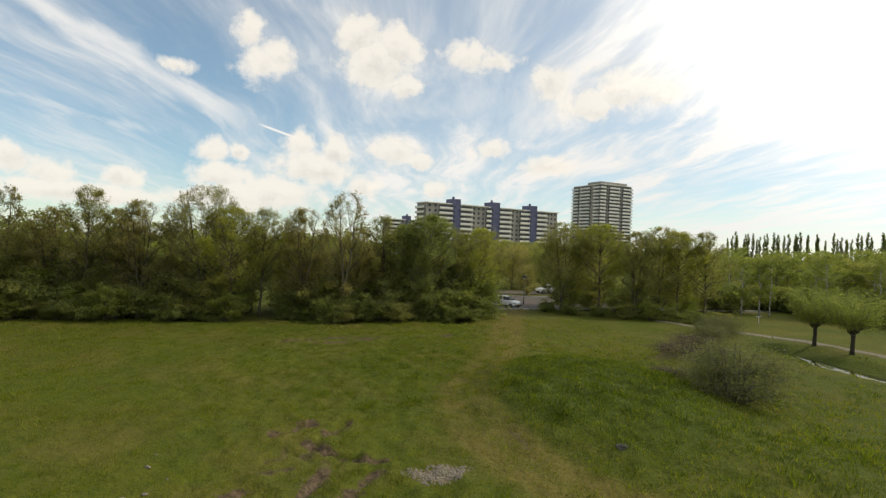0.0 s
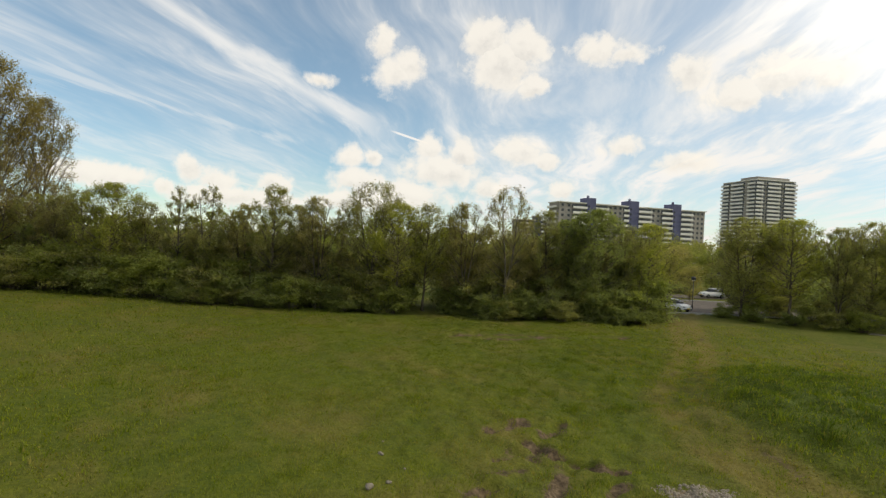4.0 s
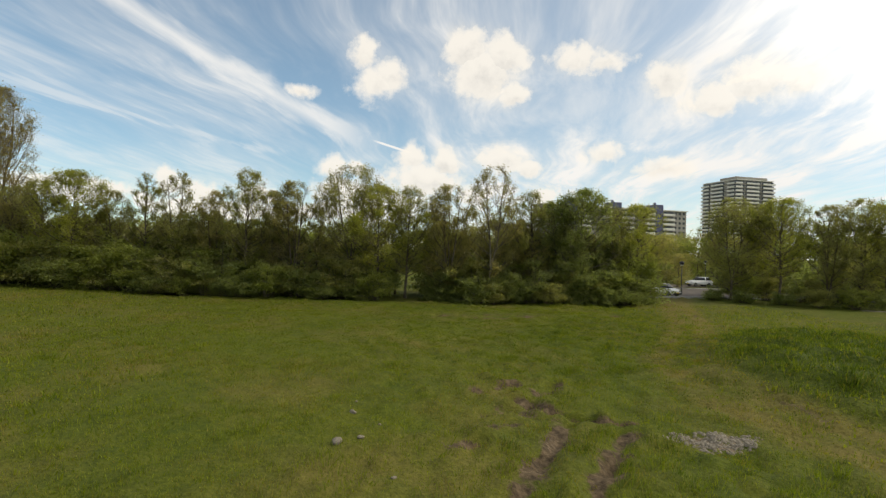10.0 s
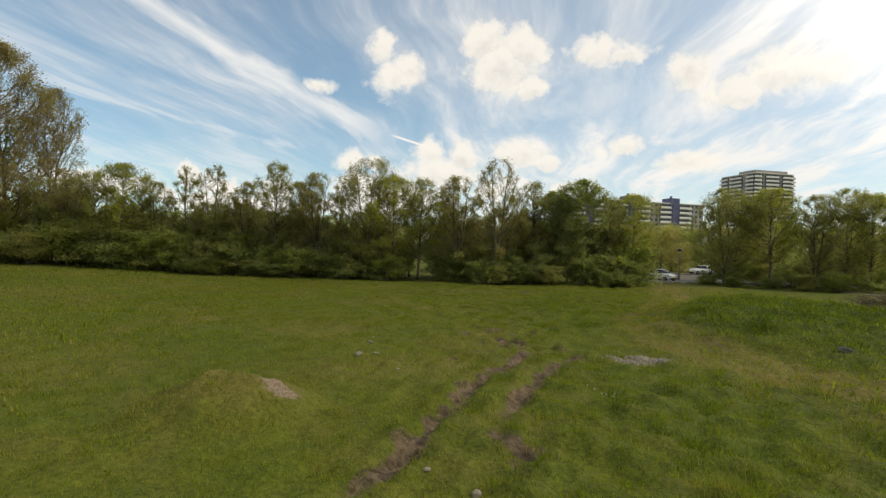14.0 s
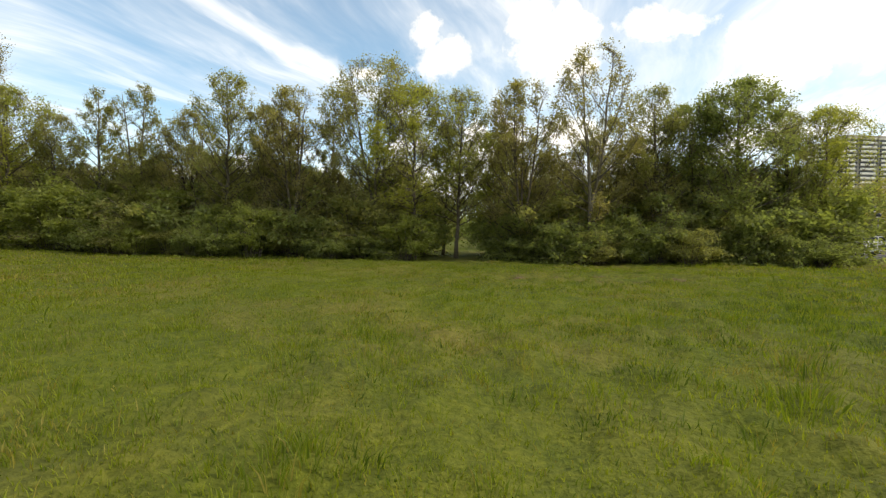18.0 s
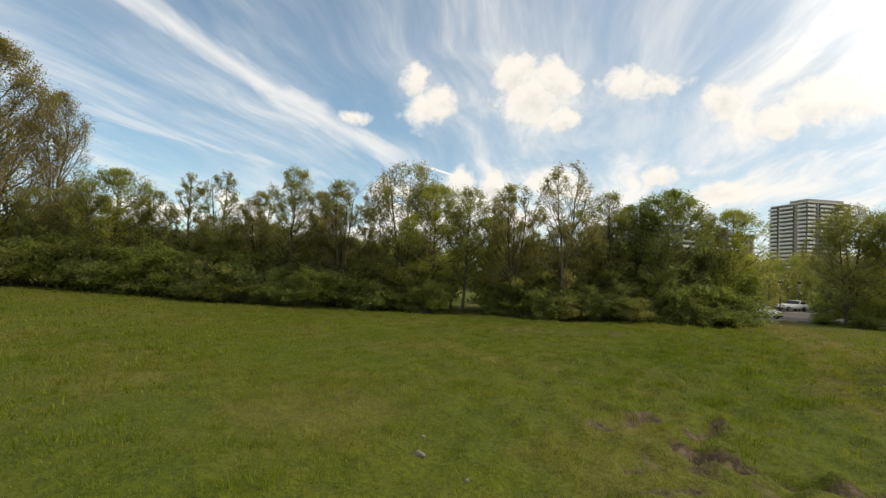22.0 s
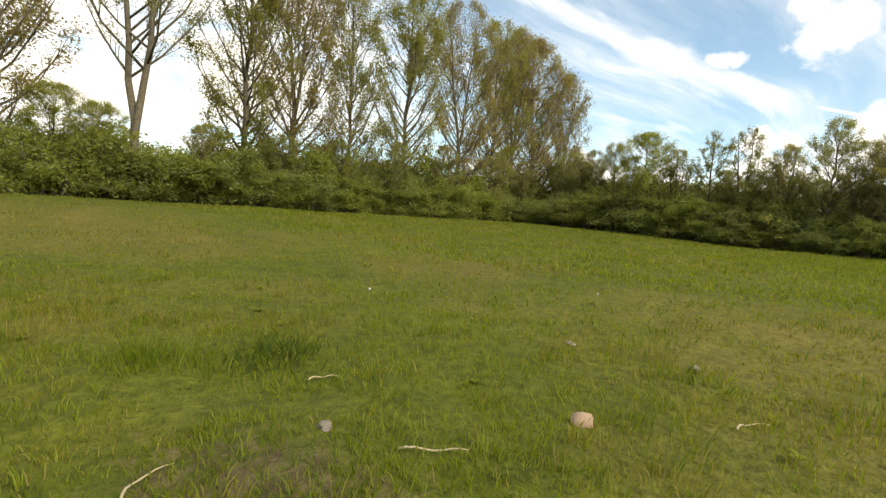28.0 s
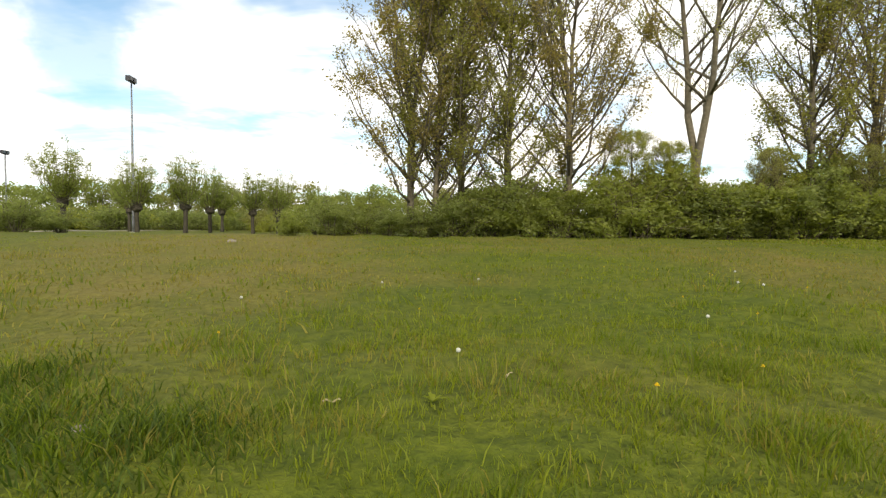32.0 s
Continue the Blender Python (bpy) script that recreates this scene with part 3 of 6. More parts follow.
def make_ground():
    gx, gy = axis(-32.0, 32.0, [(-12, -2, 0.25), (-2, 7, 0.16), (7, 26, 0.24)], 2600), axis(-10.0, 50.0, [(-8, 0, 0.3), (0, 7, 0.2), (7, 26, 0.16), (26, 48, 0.22)], 2600)
    X, Y = np.meshgrid(gx, gy)
    Z = land(X, Y)
    nx, ny = len(gx), len(gy)
    i = (np.arange(ny - 1)[:, None] * nx + np.arange(nx - 1)[None, :]).ravel()
    loops = np.stack([i, i + 1, i + nx + 1, i + nx], 1).ravel()
    me = fast_mesh("ground", np.stack([X, Y, Z], -1).reshape(-1, 3), loops, np.full(len(i), 4), M_GROUND, smooth=True)
    x, y = X.ravel(), Y.ravel()
    cut = np.minimum(np.minimum.reduce([line_dist(x, y, p) for p in RUTS]), np.minimum.reduce([line_dist(x, y, p) for p in FAR_RUTS]))
    mud = np.exp(-(cut / np.clip(0.30 + 0.17 * waves(x, y, 1.5, 12), 0.08, 0.6)) ** 2) * np.clip(0.85 + 0.42 * waves(x, y, 1.2, 11), 0.15, 1.1)
    mud = np.maximum(mud, 0.75 * np.exp(-(np.minimum.reduce([line_dist(x, y, q) for q in FAR_RUTS]) / 0.55) ** 2))
    mud = np.maximum(mud, 0.62 * dome(x, y, 1.9, 20.2, 2.2, 1.3, 25, 1.1) * np.clip(0.35 + 0.8 * waves(x, y, 1.0, 15), 0, 1.2))
    mud = np.maximum(mud, np.maximum(0.5 * dome(x, y, -15.7, -0.1, 1.3, 0.7, 20, 1.2), np.maximum(0.45 * dome(x, y, -9.6, -0.9, 1.0, 0.5, 10, 1.2), 0.42 * dome(x, y, -6.95, -1.15, 0.45, 0.3, 0, 1.2))))
    mud = np.maximum(mud, 0.6 * dome(x, y, 28.5, 33.5, 3.2, 1.8, 20, 1.3))
    mud = np.maximum(mud, np.exp(-((line_dist(x, y, TRACK) - 0.85) / 0.3) ** 2) * 0.42 * np.clip(waves(x, y, 3.0, 14), 0, 1.2))
    t = line_dist(x, y, TRACK)
    dry = 1.0 * np.exp(-((t - 0.85) / 0.6) ** 2) + 0.42 * np.exp(-(t / 2.0) ** 2)
    dry = np.maximum(dry, 0.8 * dome(x, y, -1.0, 16.8, 3.6, 1.8, 12, 1.2))
    dry = np.maximum(dry, 0.7 * dome(x, y, -4.7, 12.3, 1.8, 1.5, 15, 1.4))
    dry = np.maximum(dry, 0.75 * dome(x, y, -47.0, -16.0, 16.0, 6.0, 10, 1.5))
    dry = np.maximum(dry, 0.85 * dry_share(x, y))
    sand = np.maximum(0.85 * dome(x, y, 6.9, 18.4, 1.05, 0.8, 0, 1.0) * (0.75 + 0.45 * waves(x, y, 0.7, 13)), 0.8 * dome(x, y, -3.6, 12.3, 0.5, 0.45, 0, 1.3))
    sand = np.maximum(sand, 0.42 * dome(x, y, 2.6, 18.5, 0.5, 0.9, -20, 1.1))
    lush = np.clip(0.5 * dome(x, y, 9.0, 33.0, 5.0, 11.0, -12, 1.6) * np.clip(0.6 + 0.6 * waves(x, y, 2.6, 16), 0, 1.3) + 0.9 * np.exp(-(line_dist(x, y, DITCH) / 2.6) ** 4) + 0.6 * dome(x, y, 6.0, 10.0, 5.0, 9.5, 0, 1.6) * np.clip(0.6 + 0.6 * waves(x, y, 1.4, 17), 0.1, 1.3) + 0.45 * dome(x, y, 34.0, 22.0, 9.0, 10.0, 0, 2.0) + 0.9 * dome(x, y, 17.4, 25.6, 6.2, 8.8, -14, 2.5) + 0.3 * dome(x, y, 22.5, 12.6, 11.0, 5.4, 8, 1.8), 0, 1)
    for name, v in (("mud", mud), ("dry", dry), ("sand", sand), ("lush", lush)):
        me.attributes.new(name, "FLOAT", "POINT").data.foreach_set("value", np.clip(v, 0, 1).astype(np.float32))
    tagged(new("ground", me), "rough green meadow with bare muddy ruts", "ground", kind="structure")


make_ground()


# ---- trees and shrubs ----
def grow(name, label, seed, tall, wide, first, bark, leaf, leaves, leaf_size, limbs=16, stems=1, up=0.9, trunk_r=0.0, open_top=0.0, belly=0.42, category="tree", twigs=6, wobble=0.006, low=0.45, puff=0.062):
    """A tree at the origin: tapered trunk, limbs with twigs, and a crown of many small leaves gathered round the twigs.
    wide: crown radius; first: where the crown begins (share of the height); up: how steeply limbs climb; belly: level of the widest part; low: how flat the lowest limbs lie."""
    rng = np.random.RandomState(seed)
    root = thing(name, label, category)
    r0 = trunk_r or tall * 0.014
    tv, tf, bv, bf, ends = [], [], [], [], []
    for s in range(stems):
        lean = rng.normal(size=2) * (0.025 if stems == 1 else 0.075) * tall
        foot = np.array([0.0, 0.0, -0.15]) + np.append(rng.normal(size=2) * (0.0 if stems == 1 else 0.18), 0.0)
        k = 9
        h = tall * (1.0 if s == 0 else rng.uniform(0.82, 0.98))
        spine = [foot + np.array([lean[0] * (i / k) ** 1.3 + rng.normal() * wobble * tall * (i > 0), lean[1] * (i / k) ** 1.3 + rng.normal() * wobble * tall * (i > 0), h * 0.93 * i / k]) for i in range(k + 1)]
        rad = [r0 * (1.35 if i == 0 else 1.0) * (1 - i / k) ** 0.9 + 0.008 for i in range(k + 1)]
        tube(spine, rad, 8, tv, tf)
        each = limbs // stems + (stems > 1)
        for j in range(each):
            u = first * 0.85 + (0.985 - first * 0.85) * (j + rng.uniform(0, 1)) / each
            at = u * k
            i = min(int(at), k - 1)
            p = spine[i] + (spine[i + 1] - spine[i]) * (at - i)
            q = min(1.0, max(0.0, (u - first) / (1 - first + 1e-6)))
            swell = 1 - (abs(q - belly) / max(belly, 1 - belly) * 0.95) ** 2.2
            reach = wide * max(0.22, max(0.0, swell) ** 0.55) * rng.uniform(0.72, 1.14)
            a = rng.uniform(0, 2 * math.pi)
            out = np.array([math.cos(a), math.sin(a), 0.0])
            climb = up * reach * rng.uniform(0.7, 1.25) * (low + (1 - low) * min(1.0, q * 1.6))
            climb = min(climb, max(0.1, tall * (1.0 - 0.12 * reach / wide) - p[2]))
            pts = [p + out * reach * w + np.array([0, 0, climb * w ** 1.3]) + rng.normal(size=3) * 0.035 * reach * (w > 0) for w in (0, 0.3, 0.62, 1.0)]
            lr = max(0.016, r0 * 0.42 * (1 - u) ** 0.6)
            tube(pts, [lr, lr * 0.72, lr * 0.45, 0.008], 5, bv, bf)
            for w in range(twigs):
                t = rng.uniform(0.25, 1.0)
                b = pts[0] + (pts[-1] - pts[0]) * t + np.array([0, 0, -0.1 * climb * t * (1 - t)])
                dirn = rng.normal(size=3)
                dirn[2] = abs(dirn[2]) * 0.8 + 0.35 * up if rng.uniform() < 0.55 + 0.4 * q else dirn[2] * 0.6 - 0.1
                dirn = dirn / np.linalg.norm(dirn) * reach * rng.uniform(0.2, 0.46)
                tube([b, b + dirn * 0.55 + rng.normal(size=3) * 0.03, b + dirn], [max(0.009, lr * 0.3), max(0.007, lr * 0.2), 0.004], 3, bv, bf)
                ends += [(b + dirn * w2, u, reach) for w2 in (0.25, 0.55, 0.8, 1.0, 1.05)]
            ends += [(q2, u, reach) for q2 in (pts[-1], pts[2], (pts[1] + pts[2]) / 2, (pts[2] + pts[3]) / 2)]
    part("trunk", mesh_from("trunk", tv, tf, bark, smooth=True), root)
    part("branchwork", mesh_from("branchwork", bv, bf, bark), root)
    pos, lev = np.array([e[0] for e in ends]), np.array([e[1] for e in ends])
    # leaves hang in small sprays: some twig ends carry many, some few
    keep = (1 - open_top * np.clip((lev - 0.45) / 0.5, 0, 1)) * np.array([e[2] for e in ends]) ** 1.1 * rng.gamma(1.2, 1.0, len(pos)) * (1.35 - 0.55 * lev)
    pick = rng.choice(len(pos), size=leaves, p=keep / keep.sum())
    fine = 1.12 - 0.5 * np.clip((lev[pick] - 0.5) / 0.5, 0, 1) * (open_top > 0.3)
    spread = (wide * puff * fine)[:, None]
    C = pos[pick] + np.clip(rng.normal(size=(leaves, 3)), -1.7, 1.7) * spread * np.array([1, 1, 0.7])
    C[:, 2] = np.maximum(C[:, 2], 0.05)
    part("crown", quads_cloud("crown", C, leaf_size * fine, rng, leaf, lie=0.35), root)
    return root


def sticks(p0, p1, r0, r1):
    """Thin three-sided tapered sticks from p0 to p1, all at once: vertices and corner indices of quads."""
    d = p1 - p0
    d = d / (np.linalg.norm(d, axis=1)[:, None] + 1e-9)
    u = np.cross(d, np.array([0.31, 0.95, 0.02]))
    u /= np.linalg.norm(u, axis=1)[:, None] + 1e-9
    v = np.cross(d, u)
    ring = [math.cos(k * 2.0944) * u + math.sin(k * 2.0944) * v for k in range(3)]
    V = np.stack([p0 + q * r0[:, None] for q in ring] + [p1 + q * r1[:, None] for q in ring], 1).reshape(-1, 3)
    o = 6 * np.arange(len(p0))[:, None]
    return V, np.concatenate([o + k for k in (0, 1, 4, 3, 1, 2, 5, 4, 2, 0, 3, 5)], 1).ravel()


def crowned(name, label, seed, tall, wide, base, bark, leaf, leaves, leaf_size, limbs=26, stems=1, fork=0.0, spread=0.4, belly=0.55, up=1.3, thin_top=0.0, trunk_r=0.0, second=6, third=5, shag=0.11, droop=0.0, round_=0.5, lean=0.02, flat=0.3, category="tree"):
    """A tree whose limbs climb to the skin of a rounded crown. base: where the crown begins (share of the height); belly: level of its widest part;
    up: rise of a limb over its reach; fork: level where the stems part; spread: how far they part; thin_top: how bare the top is; round_: how blunt the crown is; flat: how level the lowest limbs lie."""
    rng = np.random.RandomState(seed)
    root = thing(name, label, category)
    r0 = trunk_r or tall * 0.012
    low = base * tall

    def skin(z):
        q = min(max((z - low) / (tall - low), 0.02), 0.995)
        f = (q / belly) ** (round_ * belly / (1 - belly)) * ((1 - q) / (1 - belly)) ** round_
        return wide * max(f, 0.16)

    tv, tf, bv, bf, P0, P1, RA, RB, N, wts = [], [], [], [], [], [], [], [], 9, []
    tilt = rng.normal(size=2) * lean * tall
    turn0 = rng.uniform(0, 6.283)
    tips = []
    for s in range(stems):
        a0 = turn0 + 6.283 * s / stems + rng.uniform(-0.3, 0.3)
        h = tall * (0.97 if s == 0 else rng.uniform(0.86, 0.96))
        away = spread * wide * (0.0 if stems == 1 else rng.uniform(0.75, 1.15))
        spine = []
        for i in range(N + 1):
            t = i / N
            g = max(0.0, (t - fork) / (1 - fork)) ** 0.8
            j = rng.normal(size=2) * 0.004 * tall * (i > 0)
            spine.append(np.array([tilt[0] * t + math.cos(a0) * away * g + j[0], tilt[1] * t + math.sin(a0) * away * g + j[1], -0.15 + (h + 0.15) * t]))
        thick = r0 * (1.0 if stems == 1 else 0.8)
        tube(spine, [thick * (1.3 if i == 0 else 1.0) * (1 - i / N) ** 0.85 + 0.012 for i in range(N + 1)], 8, tv, tf)
        each = max(4, limbs // stems)
        for k in range(each):
            u = base * 0.9 + (0.93 - base * 0.9) * (k + rng.uniform(0.1, 0.9)) / each
            q = min(1.0, max(0.0, (u - base) / (1 - base)))
            i = min(int(u * N), N - 1)
            p = spine[i] + (spine[i + 1] - spine[i]) * (u * N - i)
            a = (a0 + rng.normal() * 0.9) if stems > 1 and rng.uniform() < 0.55 else k * 2.4 + s + rng.normal() * 0.35
            out = np.array([math.cos(a), math.sin(a), 0.0])
            reach, rise = wide * 0.7, up * rng.uniform(0.75, 1.25) * (flat + (1 - flat) * min(1.0, q * 1.5))
            k1 = rng.uniform(0.72, 1.02)
            for _ in range(4):
                ez = min(p[2] + rise * reach, tall * rng.uniform(0.95, 0.99))
                reach = skin(ez) * k1
            e = np.array([out[0] * reach + tilt[0] * u, out[1] * reach + tilt[1] * u, ez])
            e[:2] += 0.25 * (p[:2] - tilt * u)
            pts = [p + (e - p) * np.array([x, x, z]) + rng.normal(size=3) * 0.03 * reach * (0 < x < 1) for x, z in ((0, 0), (0.38, 0.27), (0.72, 0.62), (1.0, 1.0))]
            lr = max(0.02, thick * 0.46 * (1 - u) ** 0.55)
            tube(pts, [lr, lr * 0.74, lr * 0.5, 0.011], 5, bv, bf)
            load = rng.gamma(4.0, 0.25) * (0.5 + 0.5 * reach / wide)
            for w in range(second):
                t = rng.uniform(0.22, 1.0) * 3
                i2 = min(int(t), 2)
                b = pts[i2] + (pts[i2 + 1] - pts[i2]) * (t - i2)
                d = (pts[i2 + 1] - pts[i2]) / (np.linalg.norm(pts[i2 + 1] - pts[i2]) + 1e-6) * 0.6 + out * 0.2 + np.array([0, 0, 0.28 * up]) + rng.normal(size=3) * np.array([0.55, 0.55, 0.3])
                c = b + d / np.linalg.norm(d) * wide * rng.uniform(0.18, 0.36)
                m = math.hypot(c[0] - tilt[0], c[1] - tilt[1])
                lim = skin(c[2]) * 1.04
                if m > lim:
                    c[:2] = tilt + (c[:2] - tilt) * lim / m
                c[2] = min(c[2], tall)
                P0.append(b), P1.append(c), RA.append(max(0.012, lr * 0.36)), RB.append(0.007)
                tips.append((b, c, load * rng.gamma(3.0, 0.33)))
    b, c = np.array([q[0] for q in tips]), np.array([q[1] for q in tips])
    wt = np.repeat(np.array([q[2] for q in tips]), third)
    t = rng.uniform(0.3, 1.0, (len(b), third, 1))
    f0 = (b[:, None] + (c - b)[:, None] * t).reshape(-1, 3)
    dd = np.repeat(c - b, third, 0)
    ln = np.linalg.norm(dd, axis=1)[:, None]
    dd = dd / (ln + 1e-6) * 0.55 + rng.normal(size=dd.shape) * np.array([0.5, 0.5, 0.35]) + np.array([0, 0, 0.22 * up - 0.3 * droop])
    f1 = f0 + dd / np.linalg.norm(dd, axis=1)[:, None] * wide * rng.uniform(0.09, 0.2, (len(f0), 1))
    f1[:, 2] = np.minimum(f1[:, 2], tall * 1.01)
    V, L = sticks(np.concatenate([np.array(P0), f0]), np.concatenate([np.array(P1), f1]), np.concatenate([np.array(RA), np.full(len(f0), 0.008)]), np.concatenate([np.array(RB), np.full(len(f0), 0.004)]))
    part("trunk", mesh_from("trunk", tv, tf, bark, smooth=True), root)
    part("branchwork", mesh_from("branchwork", bv, bf, bark, smooth=True), root)
    part("twigwork", fast_mesh("twigwork", V, L, np.full(len(L) // 4, 4), bark), root)
    lev = np.clip((f1[:, 2] - low) / (tall - low), 0, 1)
    wt = wt * (1 - thin_top * np.clip((lev - 0.35) / 0.5, 0, 1))
    pick = rng.choice(len(f1), size=leaves, p=wt / wt.sum())
    C = f0[pick] + (f1 - f0)[pick] * rng.uniform(0.25, 1.1, (leaves, 1)) + np.clip(rng.normal(size=(leaves, 3)), -1.8, 1.8) * shag
    C[:, 2] -= droop * np.abs(rng.normal(size=leaves)) * shag * 2
    part("crown", quads_cloud("crown", C, leaf_size, rng, leaf, lie=0.3), root)
    return root


def shrub(name, label, seed, tall, wide, leaf, leaves, leaf_size, bark=None, boughs=30, lie=0.6, spray=0.085):
    """A many-stemmed bush: arching boughs that carry flat leafy sprays in tiers down to the ground."""
    rng = np.random.RandomState(seed)
    root = thing(name, label, "shrub")
    bv, bf, ends, wt = [], [], [], []
    for j in range(boughs):
        a, r = rng.uniform(0, 6.283), wide * rng.uniform(0.05, 0.3)
        o = rng.uniform(0.15, 1.0) ** 0.6
        p = np.array([math.cos(a) * r, math.sin(a) * r, -0.1])
        top = tall * (0.16 + 0.84 * rng.uniform(0.0, 1.0) ** 0.75) * (1 - 0.42 * o ** 3)
        q = np.array([math.cos(a) * wide * o, math.sin(a) * wide * o, max(0.25, top - 0.06 * tall)])
        mid = p + (q - p) * np.array([0.42, 0.42, 0.72]) + rng.normal(size=3) * 0.05 * wide
        tube([p, mid, q], [0.032, 0.02, 0.006], 4, bv, bf)
        load = rng.gamma(1.8, 1.0)
        for w in range(8):
            t = rng.uniform(0.35, 1.0)
            b = (p + (mid - p) * t * 2) if t < 0.5 else (mid + (q - mid) * (t * 2 - 1))
            e = b + rng.normal(size=3) * wide * np.array([0.22, 0.22, 0.05])
            e[2] = max(e[2] - 0.03 * tall * t, 0.12)
            tube([b, e], [0.010, 0.004], 3, bv, bf)
            ends += [e, (b + e) / 2, e * 0.8 + b * 0.2]
            wt += [load * (0.4 + t)] * 3
    part("stemwork", mesh_from("stemwork", bv, bf, bark or M_BARK), root)
    pos, wt = np.array(ends), np.array(wt)
    C = pos[rng.choice(len(pos), size=leaves, p=wt / wt.sum())] + np.clip(rng.normal(size=(leaves, 3)), -1.9, 1.9) * wide * np.array([spray, spray, spray * 0.62])
    C[:, 2] = np.maximum(C[:, 2], 0.03)
    part("crown", quads_cloud("crown", C, leaf_size, rng, leaf, lie=lie), root)
    return root


def pollard(name, label, seed, stump, tall, wide, leaves, leaf_size, leaf, stout=1.0):
    """A pollarded willow: short stout trunk, swollen head and a fan of upright shoots."""
    rng = np.random.RandomState(seed)
    root = thing(name, label, "willow")
    tv, tf, bv, bf, ends = [], [], [], [], []
    tube([np.array(p, float) for p in ((0, 0, -0.15), (0.02, 0, 0.3), (0.04, 0.03, stump * 0.7), (0.05, 0.02, stump))], [0.30 * stout, 0.24 * stout, 0.21 * stout, 0.26 * stout], 9, tv, tf)
    bm = bmesh.new()
    bmesh.ops.create_icosphere(bm, subdivisions=3, radius=1.0)
    bumps = rng.normal(size=(14, 3))
    bumps /= np.linalg.norm(bumps, axis=1)[:, None]
    for v in bm.verts:
        knob = max(0.0, float((bumps @ np.array(v.co)).max()) - 0.8) * 2.2
        v.co = Vector((0.05 + v.co.x * (0.42 + knob * 0.5) * stout, 0.02 + v.co.y * (0.42 + knob * 0.5) * stout, stump + 0.12 + v.co.z * (0.34 + knob * 0.4) * stout))
    part("head", bm_mesh("head", bm, M_BARK_DARK, True), root, "swollen knobbly head of the trunk")
    shoots = []
    for j in range(30):
        a, o = rng.uniform(0, 6.283), rng.uniform(0.05, 1.0) ** 0.7
        p = np.array([0.05 + 0.3 * math.cos(a), 0.02 + 0.3 * math.sin(a), stump + 0.2])
        top = (tall - stump) * rng.uniform(0.6, 1.0) * (1 - 0.35 * o * o)
        q = np.array([math.cos(a) * wide * o, math.sin(a) * wide * o, stump + top])
        mid = p + (q - p) * np.array([0.62, 0.62, 0.42])
        bv, bf = [], []
        tube([p, mid, q], [0.040, 0.026, 0.006], 5, bv, bf)
        shoots.append(mesh_from("shoot", bv, bf, M_BARK_PALE))
        for t in rng.uniform(0.2, 1.0, 12):
            b = p + (mid - p) * t * 2 if t < 0.5 else mid + (q - mid) * (t * 2 - 1)
            e = b + rng.normal(size=3) * np.array([0.22, 0.22, 0.2])
            ends += [b, e]
    part("trunk", mesh_from("trunk", tv, tf, M_BARK_DARK, smooth=True), root)
    for me in shoots:
        part("shoot", me, root)
    pos = np.array(ends)
    C = pos[rng.randint(len(pos), size=leaves)] + rng.normal(size=(leaves, 3)) * 0.16
    part("crown", quads_cloud("crown", C, leaf_size, rng, leaf), root)
    return root


def plant(master, spots, used, group, sink=0.0):
    """The master goes to the first free spot, copies to the rest: x, y, scale, turn, height factor."""
    for x, y, s, turn, hs in spots:
        m = Matrix.Translation((x, y, height(x, y) - sink)) @ pose(0, 0, 0, 0, 0, turn) @ Matrix.Diagonal((s, s, s * hs, 1))
        if master.name not in used:
            used.add(master.name)
            master.matrix_basis = m
        else:
            keep = master.matrix_basis.copy()
            master.matrix_basis = Matrix.Identity(4)
            ob = copy_thing(master, Matrix.Identity(4))
            ob.matrix_basis = m
            master.matrix_basis = keep
        if group:
            tagged(master, group=group)


USED = set()
RNG = random.Random(5)

# wood edge across the meadow: kinds
T_OPEN = [crowned("alder_tree", "thinly leaved young tree with upright branches at the wood edge", 11 + i, 12.0, (2.8, 2.5, 3.7)[i], (0.22, 0.12, 0.14)[i], (M_BARK, M_BARK_PALE, M_BARK_PALE)[i], (M_LEAF, M_LEAF_BRONZE, M_LEAF_OLIVE)[i], (16000, 12500, 19500)[i], 0.12, limbs=(46, 44, 58)[i], up=(1.7, 1.9, 1.4)[i], thin_top=(0.2, 0.45, 0.35)[i], shag=0.15, stems=(1, 2, 3)[i], fork=(0.0, 0.28, 0.25)[i], belly=(0.42, 0.45, 0.6)[i], second=7) for i in range(3)]
T_FULL = [crowned("maple_tree", "densely leaved green tree at the wood edge", 31 + i, 10.5, 3.6, (0.28, 0.06, 0.12)[i], M_BARK, (M_LEAF_FRESH, M_LEAF_DARK, M_LEAF)[i], (18500, 25000, 20000)[i], (0.13, 0.145, 0.13)[i], limbs=(46, 56, 50)[i], up=(1.2, 1.1, 1.1)[i], belly=0.5, round_=0.45, stems=(1, 1, 2)[i], fork=0.2, shag=0.16, second=8) for i in range(3)]
T_OVAL = [crowned("hornbeam_tree", "oval brownish-green tree with many fine upright branches", 41 + i, 10.8, 2.8, 0.06, M_BARK, (M_LEAF_BRONZE, M_LEAF_OLIVE)[i], 22000, 0.118, limbs=60, up=1.8, belly=0.5, stems=3, fork=0.1, spread=0.4, second=7, shag=0.14) for i in range(2)]
T_THIN = [crowned("young_birch", "slim tall tree with a sparse pale crown", 51 + i, 11.0, 1.9, 0.12, M_BARK_PALE, M_LEAF_OLIVE, 11500, 0.115, limbs=40, up=1.5, thin_top=0.35, stems=1 + i, fork=0.3, belly=0.4) for i in range(2)]
